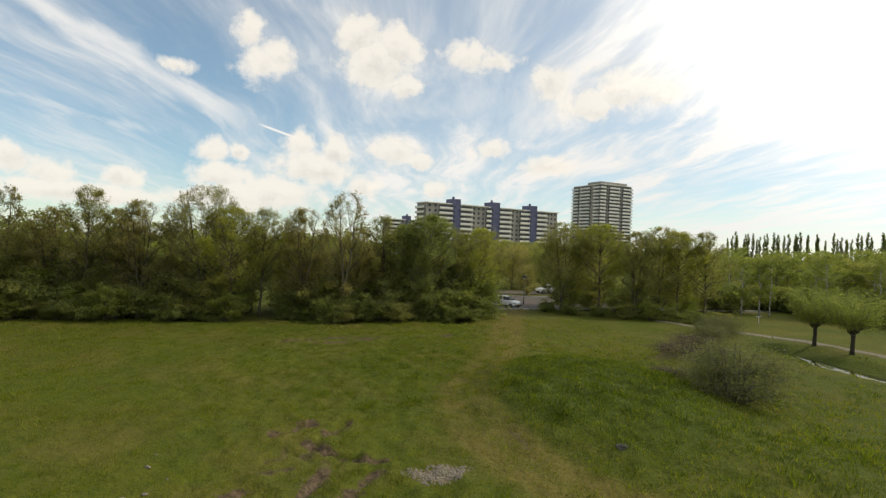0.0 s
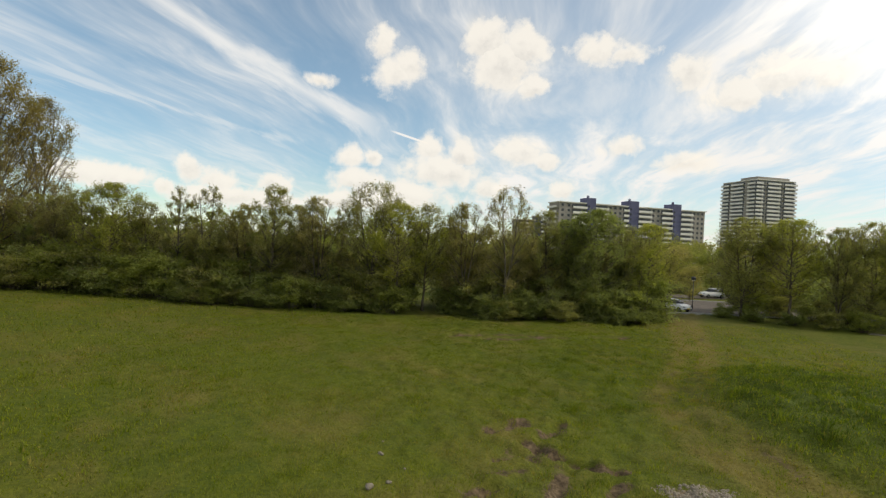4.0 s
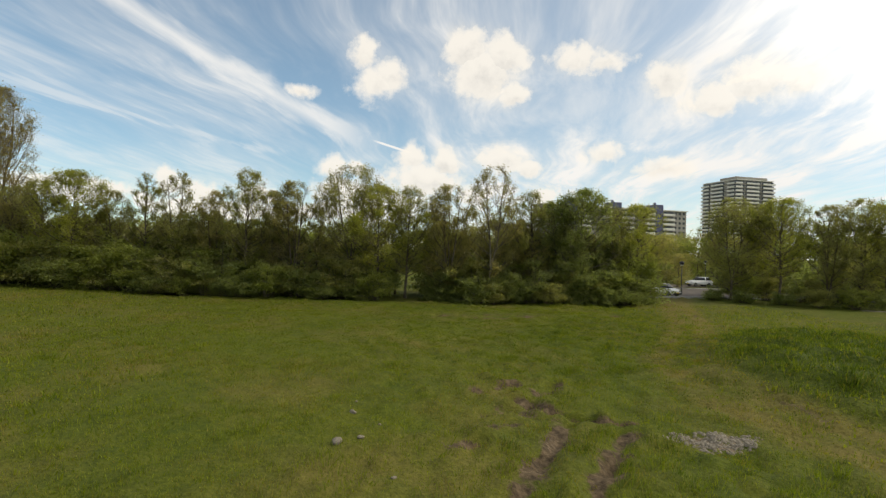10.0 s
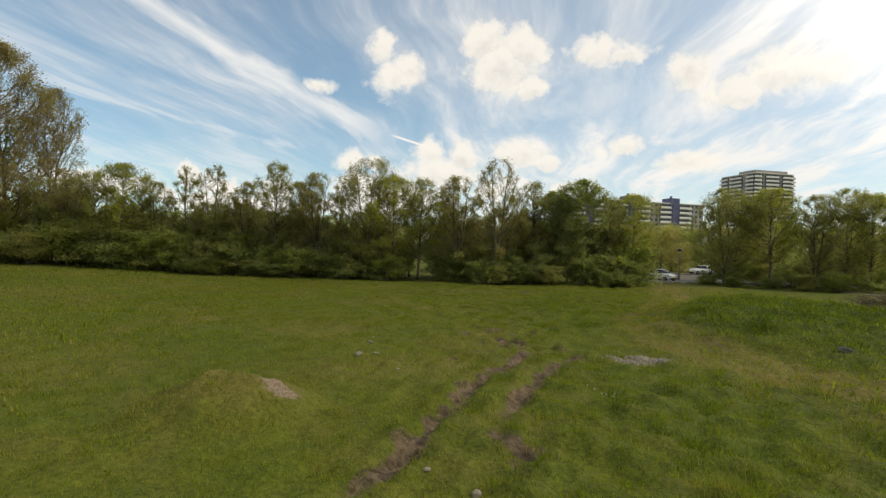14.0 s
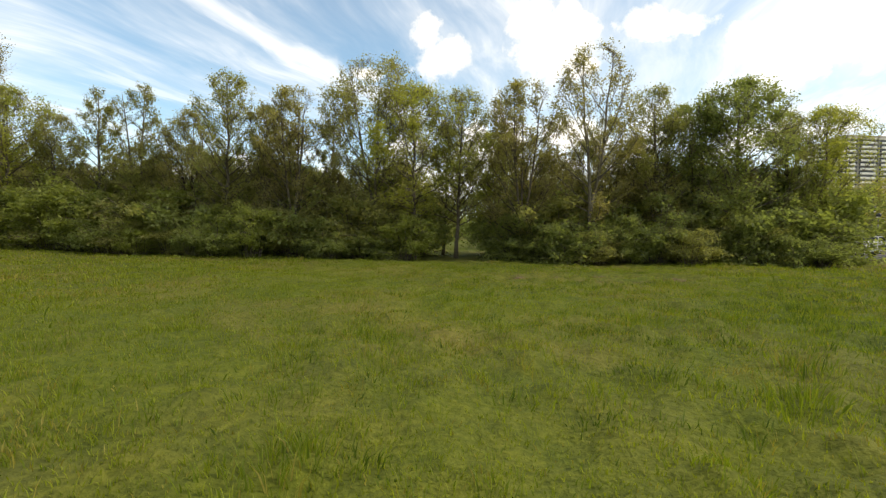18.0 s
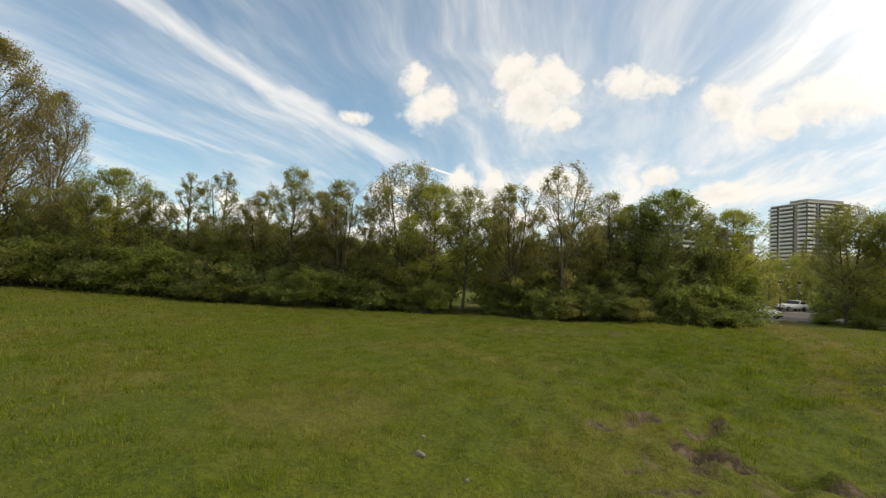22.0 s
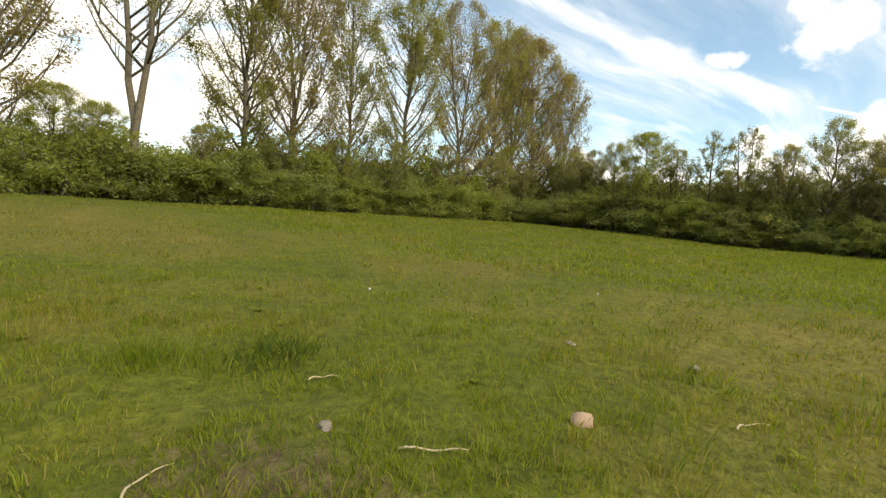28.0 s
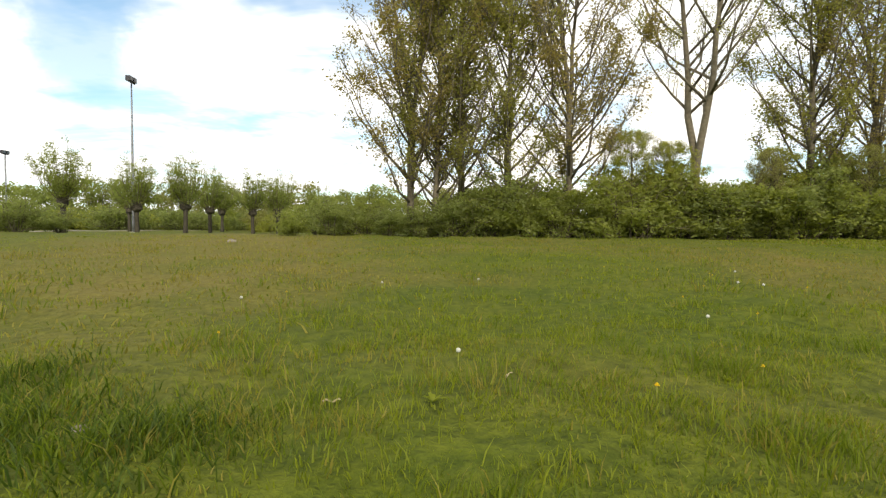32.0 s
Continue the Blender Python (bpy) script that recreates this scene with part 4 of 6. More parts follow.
S_BUSH = [shrub("hedge_shrub", "dense dark green shrub at the foot of the trees", 61 + i, 4.4, 2.4, (M_LEAF_DARK, M_LEAF, M_LEAF_HEDGE, M_LEAF_DARK)[i], 7400, 0.165, lie=0.42, spray=0.095) for i in range(4)]
S_HEDGE = [shrub("bramble_shrub", "dense green leafy shrub in the hedge under the poplars", 66 + i, 4.4, 2.5, (M_LEAF_HEDGE, M_LEAF_DARK, M_LEAF_HEDGE)[i], 8000, 0.165, lie=0.45, spray=0.095) for i in range(3)]
T_POPLAR = [crowned("poplar_tree", "tall poplar with a pale trunk and loose coppery-green leaves", 71 + i, 24.0, (5.0, 4.6, 4.0)[i], (0.10, 0.13, 0.06)[i], M_BARK_PALE, (M_LEAF_COPPER, M_LEAF_POPLAR, M_LEAF_POPLAR)[i], (25000, 25000, 23000)[i], 0.18, limbs=(60, 56, 60)[i], up=(2.3, 2.2, 2.4)[i], trunk_r=(0.27, 0.26, 0.22)[i], belly=0.42, stems=(2, 1, 1)[i], fork=0.36, spread=0.36, second=9, third=8, shag=0.26, droop=0.35, lean=0.012, flat=0.5, round_=0.45) for i in range(3)]
FORKED_POPLAR = crowned("poplar_tree", "forked pale poplar with nearly bare spreading branches", 76, 24.5, 6.4, 0.34, M_BARK_PALE, M_LEAF_POPLAR, 9500, 0.15, limbs=36, up=1.8, trunk_r=0.36, belly=0.6, stems=2, fork=0.2, spread=0.42, second=9, third=6, shag=0.24, lean=0.004, flat=0.7)
T_BACK = [grow("park_tree", "round leafy tree in the park behind the wood edge", 91 + i, 9.5, 3.6, 0.04, M_BARK, (M_LEAF, M_LEAF_HEDGE, M_LEAF_BRONZE)[i], 4600, 0.24, limbs=28, up=0.9, puff=0.10) for i in range(3)]
T_FAR = [grow("distant_tree", "distant round-crowned tree on the far side of the park", 111 + i, 10.0, 4.2, 0.05, M_BARK, (M_LEAF_OLIVE, M_LEAF_HEDGE, M_LEAF_DARK)[i], 1900, 0.46, limbs=18, up=0.8, twigs=4, puff=0.12) for i in range(3)]

EDGE = "trees of the wood edge"
# x, y, top height, kind
FRONT = [(-34.4, 56.5, 10.9, "full0"), (-31.2, 57.5, 9.3, "oval1"), (-27.8, 57.0, 11.2, "thin0"), (-24.8, 57.0, 11.8, "thin1"), (-21.3, 57.5, 9.8, "oval0"), (-17.8, 55.8, 11.8, "open0"), (-15.6, 57.4, 9.9, "oval1"),
         (-13.1, 55.6, 10.8, "oval0"), (-10.9, 57.2, 9.9, "thin0"), (-7.8, 55.8, 12.6, "open2"), (-4.9, 54.4, 10.4, "full0"), (-2.4, 55.8, 10.7, "open0"), (1.7, 55.0, 10.8, "oval0"), (5.6, 53.6, 12.5, "open1"), (7.6, 58.0, 9.2, "oval1"),
         (10.0, 55.6, 10.5, "open0"), (12.6, 57.0, 9.6, "full1"), (14.9, 55.8, 10.8, "full1"), (18.4, 57.0, 9.4, "open0"), (21.4, 58.2, 9.7, "full0"), (-38.5, 58.5, 10.2, "open0"), (-42.0, 60.0, 9.4, "oval1"), (-45.5, 62.0, 9.6, "full2"),
         (33.6, 62.0, 11.2, "full2"), (37.8, 60.0, 11.0, "full0"), (36.0, 64.5, 10.6, "full2"), (47.0, 57.0, 10.4, "full0"), (41.5, 58.0, 10.2, "oval1"), (44.6, 57.5, 11.0, "full2"), (49.2, 54.8, 10.6, "open0"), (41.0, 65.5, 11.2, "open2")]
KIND = {"open": (T_OPEN, 12.0), "full": (T_FULL, 10.5), "oval": (T_OVAL, 10.8), "thin": (T_THIN, 11.0)}
for x, y, top, kind in FRONT:
    masters, tall = KIND[kind[:-1]]
    m = masters[int(kind[-1])]
    plant(m, [(x, y, top / tall, RNG.uniform(0, 360), 1.0)], USED, EDGE)

# thin stand behind the gap
plant(T_FULL[0], [(-0.3, 58.8, 0.78, 200, 1.0)], USED, EDGE)
plant(T_OPEN[0], [(-3.6, 60.2, 0.76, 40, 1.0), (0.9, 62.5, 0.7, 140, 1.0)], USED, EDGE)

# second rank, behind
for i in range(34):
    x = -46 + i * 1.98 + RNG.uniform(-0.8, 0.8)
    if -4.4 < x < 0.9 or 22.5 < x < 32:
        continue
    m = RNG.choice(T_BACK)
    plant(m, [(x, RNG.uniform(60.0, 67.0), RNG.uniform(0.52, 0.7), RNG.uniform(0, 360), 1.0)], USED, EDGE)
    plant(RNG.choice(T_BACK), [(x + 1.0, RNG.uniform(70.0, 82.0), RNG.uniform(0.55, 0.75), RNG.uniform(0, 360), 1.0)], USED, EDGE)
    plant(RNG.choice(S_BUSH), [(x, RNG.uniform(54.5, 57.0), RNG.uniform(0.95, 1.45), RNG.uniform(0, 360), 1.0), (x + 1.0, RNG.uniform(56.5, 59.0), RNG.uniform(1.1, 1.5), RNG.uniform(0, 360), 1.0)], USED, "shrubs of the wood edge", 0.05)

# young trees between the tall ones
for i in range(34):
    x = -46 + i * 1.95 + RNG.uniform(-0.6, 0.6)
    if -5.0 < x < 1.2 or x > 21.5:
        continue
    m, tall = RNG.choice(((T_OVAL[0], 10.8), (T_OVAL[1], 10.8), (T_FULL[2], 10.5), (T_FULL[1], 10.5)))
    plant(m, [(x, RNG.uniform(56.0, 60.0) + max(0.0, -x - 18) * 0.12, RNG.uniform(5.6, 8.0) / tall, RNG.uniform(0, 360), 1.0)], USED, EDGE)

# shrubs along the foot
for i in range(44):
    x = -46 + i * 1.58 + RNG.uniform(-0.5, 0.5)
    y = 53.6 + RNG.uniform(-1.2, 1.0) + max(0.0, -x - 18) * 0.16
    if -4.2 < x < 0.7 or x > 19.5:
        continue
    plant(RNG.choice(S_BUSH), [(x, y, RNG.uniform(0.55, 0.95), RNG.uniform(0, 360), RNG.uniform(0.75, 1.2))], USED, "shrubs of the wood edge", 0.05)
for x, y, s in ((31.2, 61.5, 0.7), (33.5, 59.5, 0.85), (36.5, 57.5, 0.9), (39.0, 56.0, 1.0), (41.5, 54.5, 1.0), (44.0, 53.0, 1.0), (46.5, 52.0, 0.95), (48.5, 51.0, 0.8), (35.5, 63.0, 1.4), (38.5, 63.5, 1.5), (42.0, 62.0, 1.5), (45.5, 61.0, 1.5), (48.5, 58.0, 1.4), (32.4, 63.0, 0.75)):
    plant(RNG.choice(S_BUSH), [(x, y, s * 0.62, RNG.uniform(0, 360), 0.95)], USED, "shrubs of the wood edge", 0.05)

# row of poplars with a hedge below them
for y, s, k in ((-6.4, 0.95, 0), (-4.9, 0.90, 2), (-3.2, 0.92, 1), (-0.3, 0.97, 2), (3.8, 1.0, 0), (20.0, 1.0, 1), (24.4, 1.02, 0), (30.6, 0.92, 2), (37.5, 1.02, 1), (47.0, 1.04, 0), (53.6, 1.05, 1), (58.6, 1.05, 0)):
    plant(T_POPLAR[k], [(-53.0 + RNG.uniform(-0.2, 0.2), y, s, RNG.uniform(0, 360), 1.0)], USED, "row of poplars")
plant(FORKED_POPLAR, [(-53.0, 12.0, 1.02, 96, 1.0)], USED, "row of poplars")
ivy_tree = crowned("poplar_tree", "tall coppery poplar with its trunk wrapped in dark ivy", 79, 24.5, 6.8, 0.08, M_BARK_PALE, M_LEAF_COPPER, 34000, 0.19, limbs=66, up=1.9, trunk_r=0.28, belly=0.36, second=9, third=8, shag=0.26, droop=0.4, flat=0.4)
plant(ivy_tree, [(-52.6, 64.0, 1.05, 20, 1.0)], USED, "row of poplars")
plant(T_POPLAR[0], [(-51.8, 70.0, 0.92, 60, 1.0)], USED, "row of poplars")
ivy_rng = np.random.RandomState(8)
w, z = ivy_rng.uniform(0, 6.283, 3800), 0.2 + 15.0 * ivy_rng.uniform(0, 1, 3800) ** 1.6
r = 0.35 + np.abs(ivy_rng.normal(size=3800)) * 0.34 * np.clip((16 - z) / 8, 0.3, 1)
part("ivy", quads_cloud("ivy", np.stack([r * np.cos(w), r * np.sin(w), z], 1), 0.22, ivy_rng, M_LEAF_DARK), ivy_tree, "dark green ivy climbing the trunk")
def hedge_top(y):
    return float(np.interp(y, (-13, -8, -3, 4, 8, 13, 24, 32, 60), (2.2, 2.8, 4.0, 4.4, 6.2, 5.2, 6.4, 7.4, 7.8)))


for i in range(48):
    y = -13.0 + i * 1.78 + RNG.uniform(-0.4, 0.4)
    x = -51.0 + RNG.uniform(-1.6, 0.8)
    plant(RNG.choice(S_HEDGE), [(x, y, min(1.2, hedge_top(y) / 4.4) * RNG.uniform(0.85, 1.15), RNG.uniform(0, 360), RNG.uniform(0.75, 1.1))], USED, "hedge below the poplars", 0.05)
    if i % 2 and i > 5:
        plant(RNG.choice(S_HEDGE + S_BUSH[:1]), [(x - 3.0, y, hedge_top(y) / 4.4 * RNG.uniform(0.85, 1.25), RNG.uniform(0, 360), 1.0)], USED, "hedge below the poplars", 0.05)
plant(T_FULL[0], [(-51.6, 7.3, 0.62, 40, 1.0), (-51.2, 9.4, 0.55, 140, 1.0), (-52.5, 17.0, 0.55, 200, 1.0), (-52.0, 28.5, 0.6, 90, 1.0)], USED, EDGE)
plant(T_FULL[2], [(-50.8, 22.0, 0.55, 20, 1.0), (-51.0, 34.0, 0.68, 75, 1.0), (-50.6, 50.5, 0.74, 130, 1.0), (-50.0, 66.5, 0.8, 300, 1.0)], USED, EDGE)
plant(T_OVAL[1], [(-50.5, 41.5, 0.7, 10, 1.0), (-50.4, 57.0, 0.72, 50, 1.0), (-51.0, 15.5, 0.5, 90, 1.0)], USED, EDGE)
plant(T_OPEN[2], [(-50.5, 71.0, 0.8, 10, 1.0), (-46.5, 66.5, 0.75, 80, 1.0)], USED, EDGE)

# ---- buildings ----
def place_on(p, u, n, s, t, z):
    return (p[0] + u[0] * s + n[0] * t, p[1] + u[1] * s + n[1] * t, z)


def oriented(name, label, corner, along, storeys_h):
    """A house root at its corner; local x runs along the front, local y into the depth."""
    root = thing(name, label, "apartment building", at=(corner[0], corner[1], 0.0), turn=math.degrees(math.atan2(along[1], along[0])))
    return root


def flats(root, length, depth, storeys, sh, sections, end_balconies=True):
    """Body, storey by storey balconies and window bands on the front; sections: (start, end, kind)."""
    top = storeys * sh
    part("wall", box_mesh("wall", (0, 0.0, -0.5), (length, depth, top), M_GREYWALL), root)
    part("roof", box_mesh("roof", (-0.6, -0.9, top), (length + 0.6, depth + 0.4, top + 0.55), M_PARAPET), root)
    shared = {}
    for a, b, kind in sections:
        if kind == "shaft":
            shaft = part("stair_shaft", box_mesh("stair_shaft", (a, -1.0, -0.4), (b, depth * 0.6, top + 3.4), M_BLUE), root, "dark blue clad stair shaft")
            part("vent", box_mesh("vent", (a + 1.2, 1.0, top + 3.4), (a + 2.2, 2.0, top + 4.8), M_BLUE), shaft)
            for k in range(storeys):
                part("landing_window", box_mesh("landing_window", (a + 0.6, -1.04, k * sh + 0.9), (a + 1.7, -0.98, k * sh + 2.1), M_GLASS), shaft)
            continue
        for k in range(storeys):
            z = k * sh
            key = (kind, round(b - a, 2))
            if kind == "balcony":
                if key not in shared:
                    shared[key] = (box_mesh("parapet", (0, -1.5, 0.0), (b - a, -1.35, 1.15), M_PARAPET), box_mesh("balcony_slab", (0, -1.5, -0.2), (b - a, 0.0, 0.0), M_CONCRETE), box_mesh("window", (0.15, -0.05, 0.3), (b - a - 0.15, 0.03, 2.35), M_GLASS))
                p = part("balcony", shared[key][0], root, m=pose(a, 0, z))
                part("slab", shared[key][1], p)
                part("window", shared[key][2], root, m=pose(a, 0, z))
            else:
                if key not in shared:
                    shared[key] = box_mesh("window", (0.0, -0.05, 0.9), (1.5, 0.03, 2.3), M_GLASS)
                n = max(1, int((b - a) / 3.0))
                for j in range(n):
                    part("window", shared[key], root, m=pose(a + (j + 0.5) * (b - a) / n - 0.75, 0, z))
    return top


slab = oriented("apartment_slab", "long ten-storey grey apartment slab with white balconies and dark blue stair shafts", (65.6, 294.0), (95.1, 25.6), 2.85)
SEC = [(0.3, 8.0, "wall"), (8.0, 17.0, "balcony"), (17.0, 22.5, "shaft"), (22.5, 31.0, "balcony"), (31.0, 41.0, "wall"), (41.0, 44.5, "balcony"), (44.5, 51.0, "shaft"), (51.0, 60.0, "balcony"),
       (60.0, 67.0, "wall"), (67.0, 74.5, "balcony"), (74.5, 80.5, "shaft"), (80.5, 89.0, "balcony"), (89.0, 98.2, "wall")]
flats(slab, 98.5, 12.0, 11, 2.9, SEC)
for k in range(11):
    p = part("end_balcony", box_mesh("end_balcony", (-1.6, 0.5, k * 2.9), (-1.45, 11.5, k * 2.9 + 1.1), M_PARAPET), slab)
    part("slab", box_mesh("slab", (-1.6, 0.5, k * 2.9 - 0.2), (0.0, 11.5, k * 2.9), M_CONCRETE), p)

tower = oriented("apartment_tower", "tall apartment tower with white balcony bands on every storey", (226.0, 376.0), (30.8, 6.6), 2.8)
flats(tower, 32.5, 32.0, 22, 2.8, [(-1.5, 4.6, "balcony"), (4.6, 8.4, "wall"), (8.4, 19.6, "balcony"), (19.6, 23.0, "wall"), (23.0, 34.0, "balcony")])
for k in range(22):
    for a, b in ((0.0, 7.0), (11.0, 23.0), (25.0, 33.2)):
        p = part("side_balcony", box_mesh("side_balcony", (-1.5, a, k * 2.8), (-1.35, b, k * 2.8 + 1.15), M_PARAPET), tower)
        part("slab", box_mesh("slab", (-1.5, a, k * 2.8 - 0.2), (0.0, b, k * 2.8), M_CONCRETE), p)
        part("window", box_mesh("window", (-0.05, a + 0.2, k * 2.8 + 0.3), (0.03, b - 0.2, k * 2.8 + 2.35), M_GLASS), tower)
part("roof_house", box_mesh("roof_house", (1.5, 1.5, 62.1), (29.5, 17.0, 64.3), M_GREYWALL), tower)
slab2 = oriented("apartment_slab", "distant grey apartment slab with white balconies", (58.0, 392.0), (60.0, 14.0), 2.85)
flats(slab2, 30.0, 12.0, 9, 2.85, [(0.3, 9.0, "balcony"), (9.0, 14.0, "wall"), (14.0, 18.0, "shaft"), (18.0, 29.5, "balcony")])

# ---- park beyond the wood edge ----
RNG3 = random.Random(17)
FARWOOD = "distant trees round the park"


def belt(az0, az1, d0, d1, n, s0, s1, masters):
    """Trees scattered in a belt: directions in degrees from north, distances from the middle of the meadow."""
    for i in range(n):
        a = radians(az0 + (az1 - az0) * (i + RNG3.uniform(0.1, 0.9)) / n)
        r = RNG3.uniform(d0, d1)
        plant(RNG3.choice(masters), [(r * math.sin(a), 10 + r * math.cos(a), RNG3.uniform(s0, s1), RNG3.uniform(0, 360), RNG3.uniform(0.9, 1.15))], USED, FARWOOD)


belt(-36, 18, 105, 150, 44, 0.75, 1.0, T_FAR)
belt(18, 34, 135, 175, 16, 0.8, 1.0, T_FAR)
belt(35, 62, 95, 135, 44, 0.75, 1.0, T_FAR[2:] + T_BACK[1:2])
belt(56, 100, 85, 130, 26, 0.7, 0.95, T_FAR[2:] + T_FAR[:1])
belt(-128, -88, 140, 165, 52, 0.75, 1.0, T_FAR)
belt(-114, -92, 112, 132, 16, 0.4, 0.6, T_FAR[:2])
belt(-88, -40, 110, 150, 20, 0.7, 1.0, T_FAR)
belt(-180, -128, 120, 170, 18, 0.8, 1.1, T_FAR)
belt(100, 180, 120, 170, 26, 0.8, 1.1, T_FAR)

# tall narrow poplars on the far right skyline
for x, y, s in ((32.5, 93.0, 0.8), (36.0, 96.0, 0.9), (39.5, 93.5, 0.85), (43.0, 97.0, 0.9), (46.5, 93.0, 0.85), (50.0, 96.0, 0.95), (54.0, 92.0, 0.9), (35.0, 103.0, 1.0), (41.0, 105.0, 1.0), (47.0, 104.0, 1.0), (58.0, 96.0, 1.0), (30.0, 99.0, 0.9), (37.5, 82.0, 0.55)):
    plant(RNG3.choice(T_BACK), [(x, y, s, RNG3.uniform(0, 360), 1.0)], USED, EDGE)
far_shrub = [shrub("distant_shrub", "distant rounded bush at the far side of the park", 171 + i, 4.0, 3.2, (M_LEAF_DARK, M_LEAF_FRESH)[i], 2200, 0.34, spray=0.15, lie=0.3) for i in range(2)]


def shrub_belt(az0, az1, d0, d1, n, s0, s1, fresh=0.3):
    for i in range(n):
        a, r = radians(az0 + (az1 - az0) * (i + RNG3.uniform(0.1, 0.9)) / n), RNG3.uniform(d0, d1)
        plant(far_shrub[RNG3.random() < fresh], [(r * math.sin(a), 10 + r * math.cos(a), RNG3.uniform(s0, s1), RNG3.uniform(0, 360), 1.0)], USED, "distant bushes", 0.05)


shrub_belt(-128, -88, 122, 140, 60, 0.8, 1.2)
shrub_belt(-112, -96, 100, 116, 12, 0.5, 0.75, 0.9)
shrub_belt(-40, 20, 95, 120, 40, 0.9, 1.3)
shrub_belt(33, 70, 80, 100, 42, 0.9, 1.3, 0.0)
lombardy = grow("lombardy_poplar", "tall narrow dark poplar on the skyline", 131, 21.0, 0.8, 0.04, M_BARK, M_LEAF_DARK, 6500, 0.28, limbs=100, up=2.4, twigs=3, puff=0.16, belly=0.3)
for i in range(64):
    f = i / 63
    plant(lombardy, [(205 + 62 * f + RNG3.uniform(-1.2, 1.2), 219 - 74 * f + RNG3.uniform(-2, 2), RNG3.uniform(0.85, 1.08), RNG3.uniform(0, 360), 1.0)], USED, "row of narrow poplars")

for x, y, s in ((57.0, 66.5, 1.1), (60.5, 67.5, 1.2), (64.0, 68.0, 1.1), (67.5, 66.5, 1.2), (71.0, 65.0, 1.2), (74.5, 63.0, 1.1), (78.0, 60.5, 1.2), (81.5, 57.0, 1.2), (54.0, 62.5, 1.0)):
    plant(S_BUSH[1], [(x, y, s, RNG3.uniform(0, 360), 1.0)], USED, "shrubs of the wood edge")
# birches by the path
birch = grow("birch_tree", "birch with a white trunk and fine green crown", 141, 10.0, 2.5, 0.28, M_BIRCH, M_LEAF_HEDGE, 5200, 0.16, limbs=26, up=0.9, trunk_r=0.11)
for x, y, s in ((58.7, 59.0, 0.92), (61.7, 59.1, 0.9), (62.9, 58.6, 1.0), (70.0, 56.5, 1.05), (63.0, 66.0, 0.95), (58.0, 64.0, 0.85), (72.5, 60.0, 1.0), (74.0, 52.5, 1.0), (78.0, 56.0, 1.1)):
    plant(birch, [(x, y, s * 0.88, RNG3.uniform(0, 360), 1.0)], USED, "birches by the path")
for x, y, s in ((55.0, 70.0, 0.95), (60.0, 73.0, 1.0), (52.5, 66.0, 0.9), (80.0, 62.0, 1.1), (84.0, 52.0, 1.1), (68.0, 72.0, 1.0), (76.0, 70.0, 1.1), (50.5, 61.0, 0.9), (88.0, 44.0, 1.1), (92.0, 60.0, 1.2)):
    plant(RNG3.choice(T_BACK), [(x, y, s * 0.78, RNG3.uniform(0, 360), 1.0)], USED, EDGE)

# willows
willow = pollard("pollard_willow", "pollarded willow with a short stout trunk beside the path", 151, 1.8, 5.6, 2.7, 11000, 0.11, M_LEAF_WILLOW, 0.7)
for x, y, s in ((47.2, 38.8, 1.0), (47.0, 35.2, 1.02), (52.0, 27.0, 0.95), (71.0, 43.2, 1.0)):
    plant(willow, [(x, y, s, RNG3.uniform(0, 360), 1.0)], USED, "pollarded willows")
willow_b = pollard("pollard_willow", "old pollarded willow with a tuft of thin pale shoots", 152, 2.7, 8.8, 3.0, 8000, 0.15, M_LEAF_WILLOW)
for x, y, s in ((-71.9, -39.7, 1.05), (-75.0, -34.4, 0.95), (-77.2, -30.5, 1.0), (-84.0, -30.5, 0.95), (-80.4, -24.4, 0.85), (-84.5, -22.6, 0.9), (-95.0, -33.0, 0.95), (-98.0, -26.0, 0.9), (-101.0, -21.0, 0.9), (-92.0, -44.0, 0.95)):
    plant(willow_b, [(x, y, s, RNG3.uniform(0, 360), 1.0)], USED, "pollarded willows")
for x, y, s in ((-56.3, -32.6, 0.75), (-58.8, -35.0, 0.85), (-57.4, -30.6, 0.55), (-61.5, -38.5, 0.9), (-54.0, -10.5, 0.75), (-55.0, -12.5, 0.7)):
    plant(S_BUSH[0], [(x, y, s, RNG3.uniform(0, 360), 0.95)], USED, "")

# loose grey-green willow scrub on the rough ground
scrub = shrub("willow_scrub", "loose grey-green willow scrub on rough ground", 161, 3.3, 2.2, M_LEAF_GREY, 11000, 0.085, M_BARK_PALE, boughs=46, lie=0.15, spray=0.13)
for x, y, s, hs in ((24.6, 24.2, 1.3, 1.05), (27.0, 26.2, 1.05, 0.95), (27.0, 28.4, 0.6, 0.8), (38.8, 42.2, 0.9, 0.7), (41.5, 44.5, 1.0, 0.75), (44.5, 46.5, 0.9, 0.8)):
    plant(scrub, [(x, y, s, RNG3.uniform(0, 360), hs)], USED, "willow scrub")

# heaps of cut brushwood
heap_a = shrub("brush_heap", "brown heap of dead brushwood overgrown with grass", 165, 1.25, 2.3, M_LEAF_BRONZE, 1500, 0.07, M_BARK, boughs=110, lie=0.2, spray=0.1)
for x, y, s, hs in ((28.8, 34.0, 1.0, 0.75), (31.2, 34.6, 0.8, 0.75), (24.0, 28.4, 0.7, 0.7), (34.0, 38.6, 1.1, 0.8)):
    plant(heap_a, [(x, y, s, RNG3.uniform(0, 360), hs)], USED, "heaps of brushwood", 0.1)


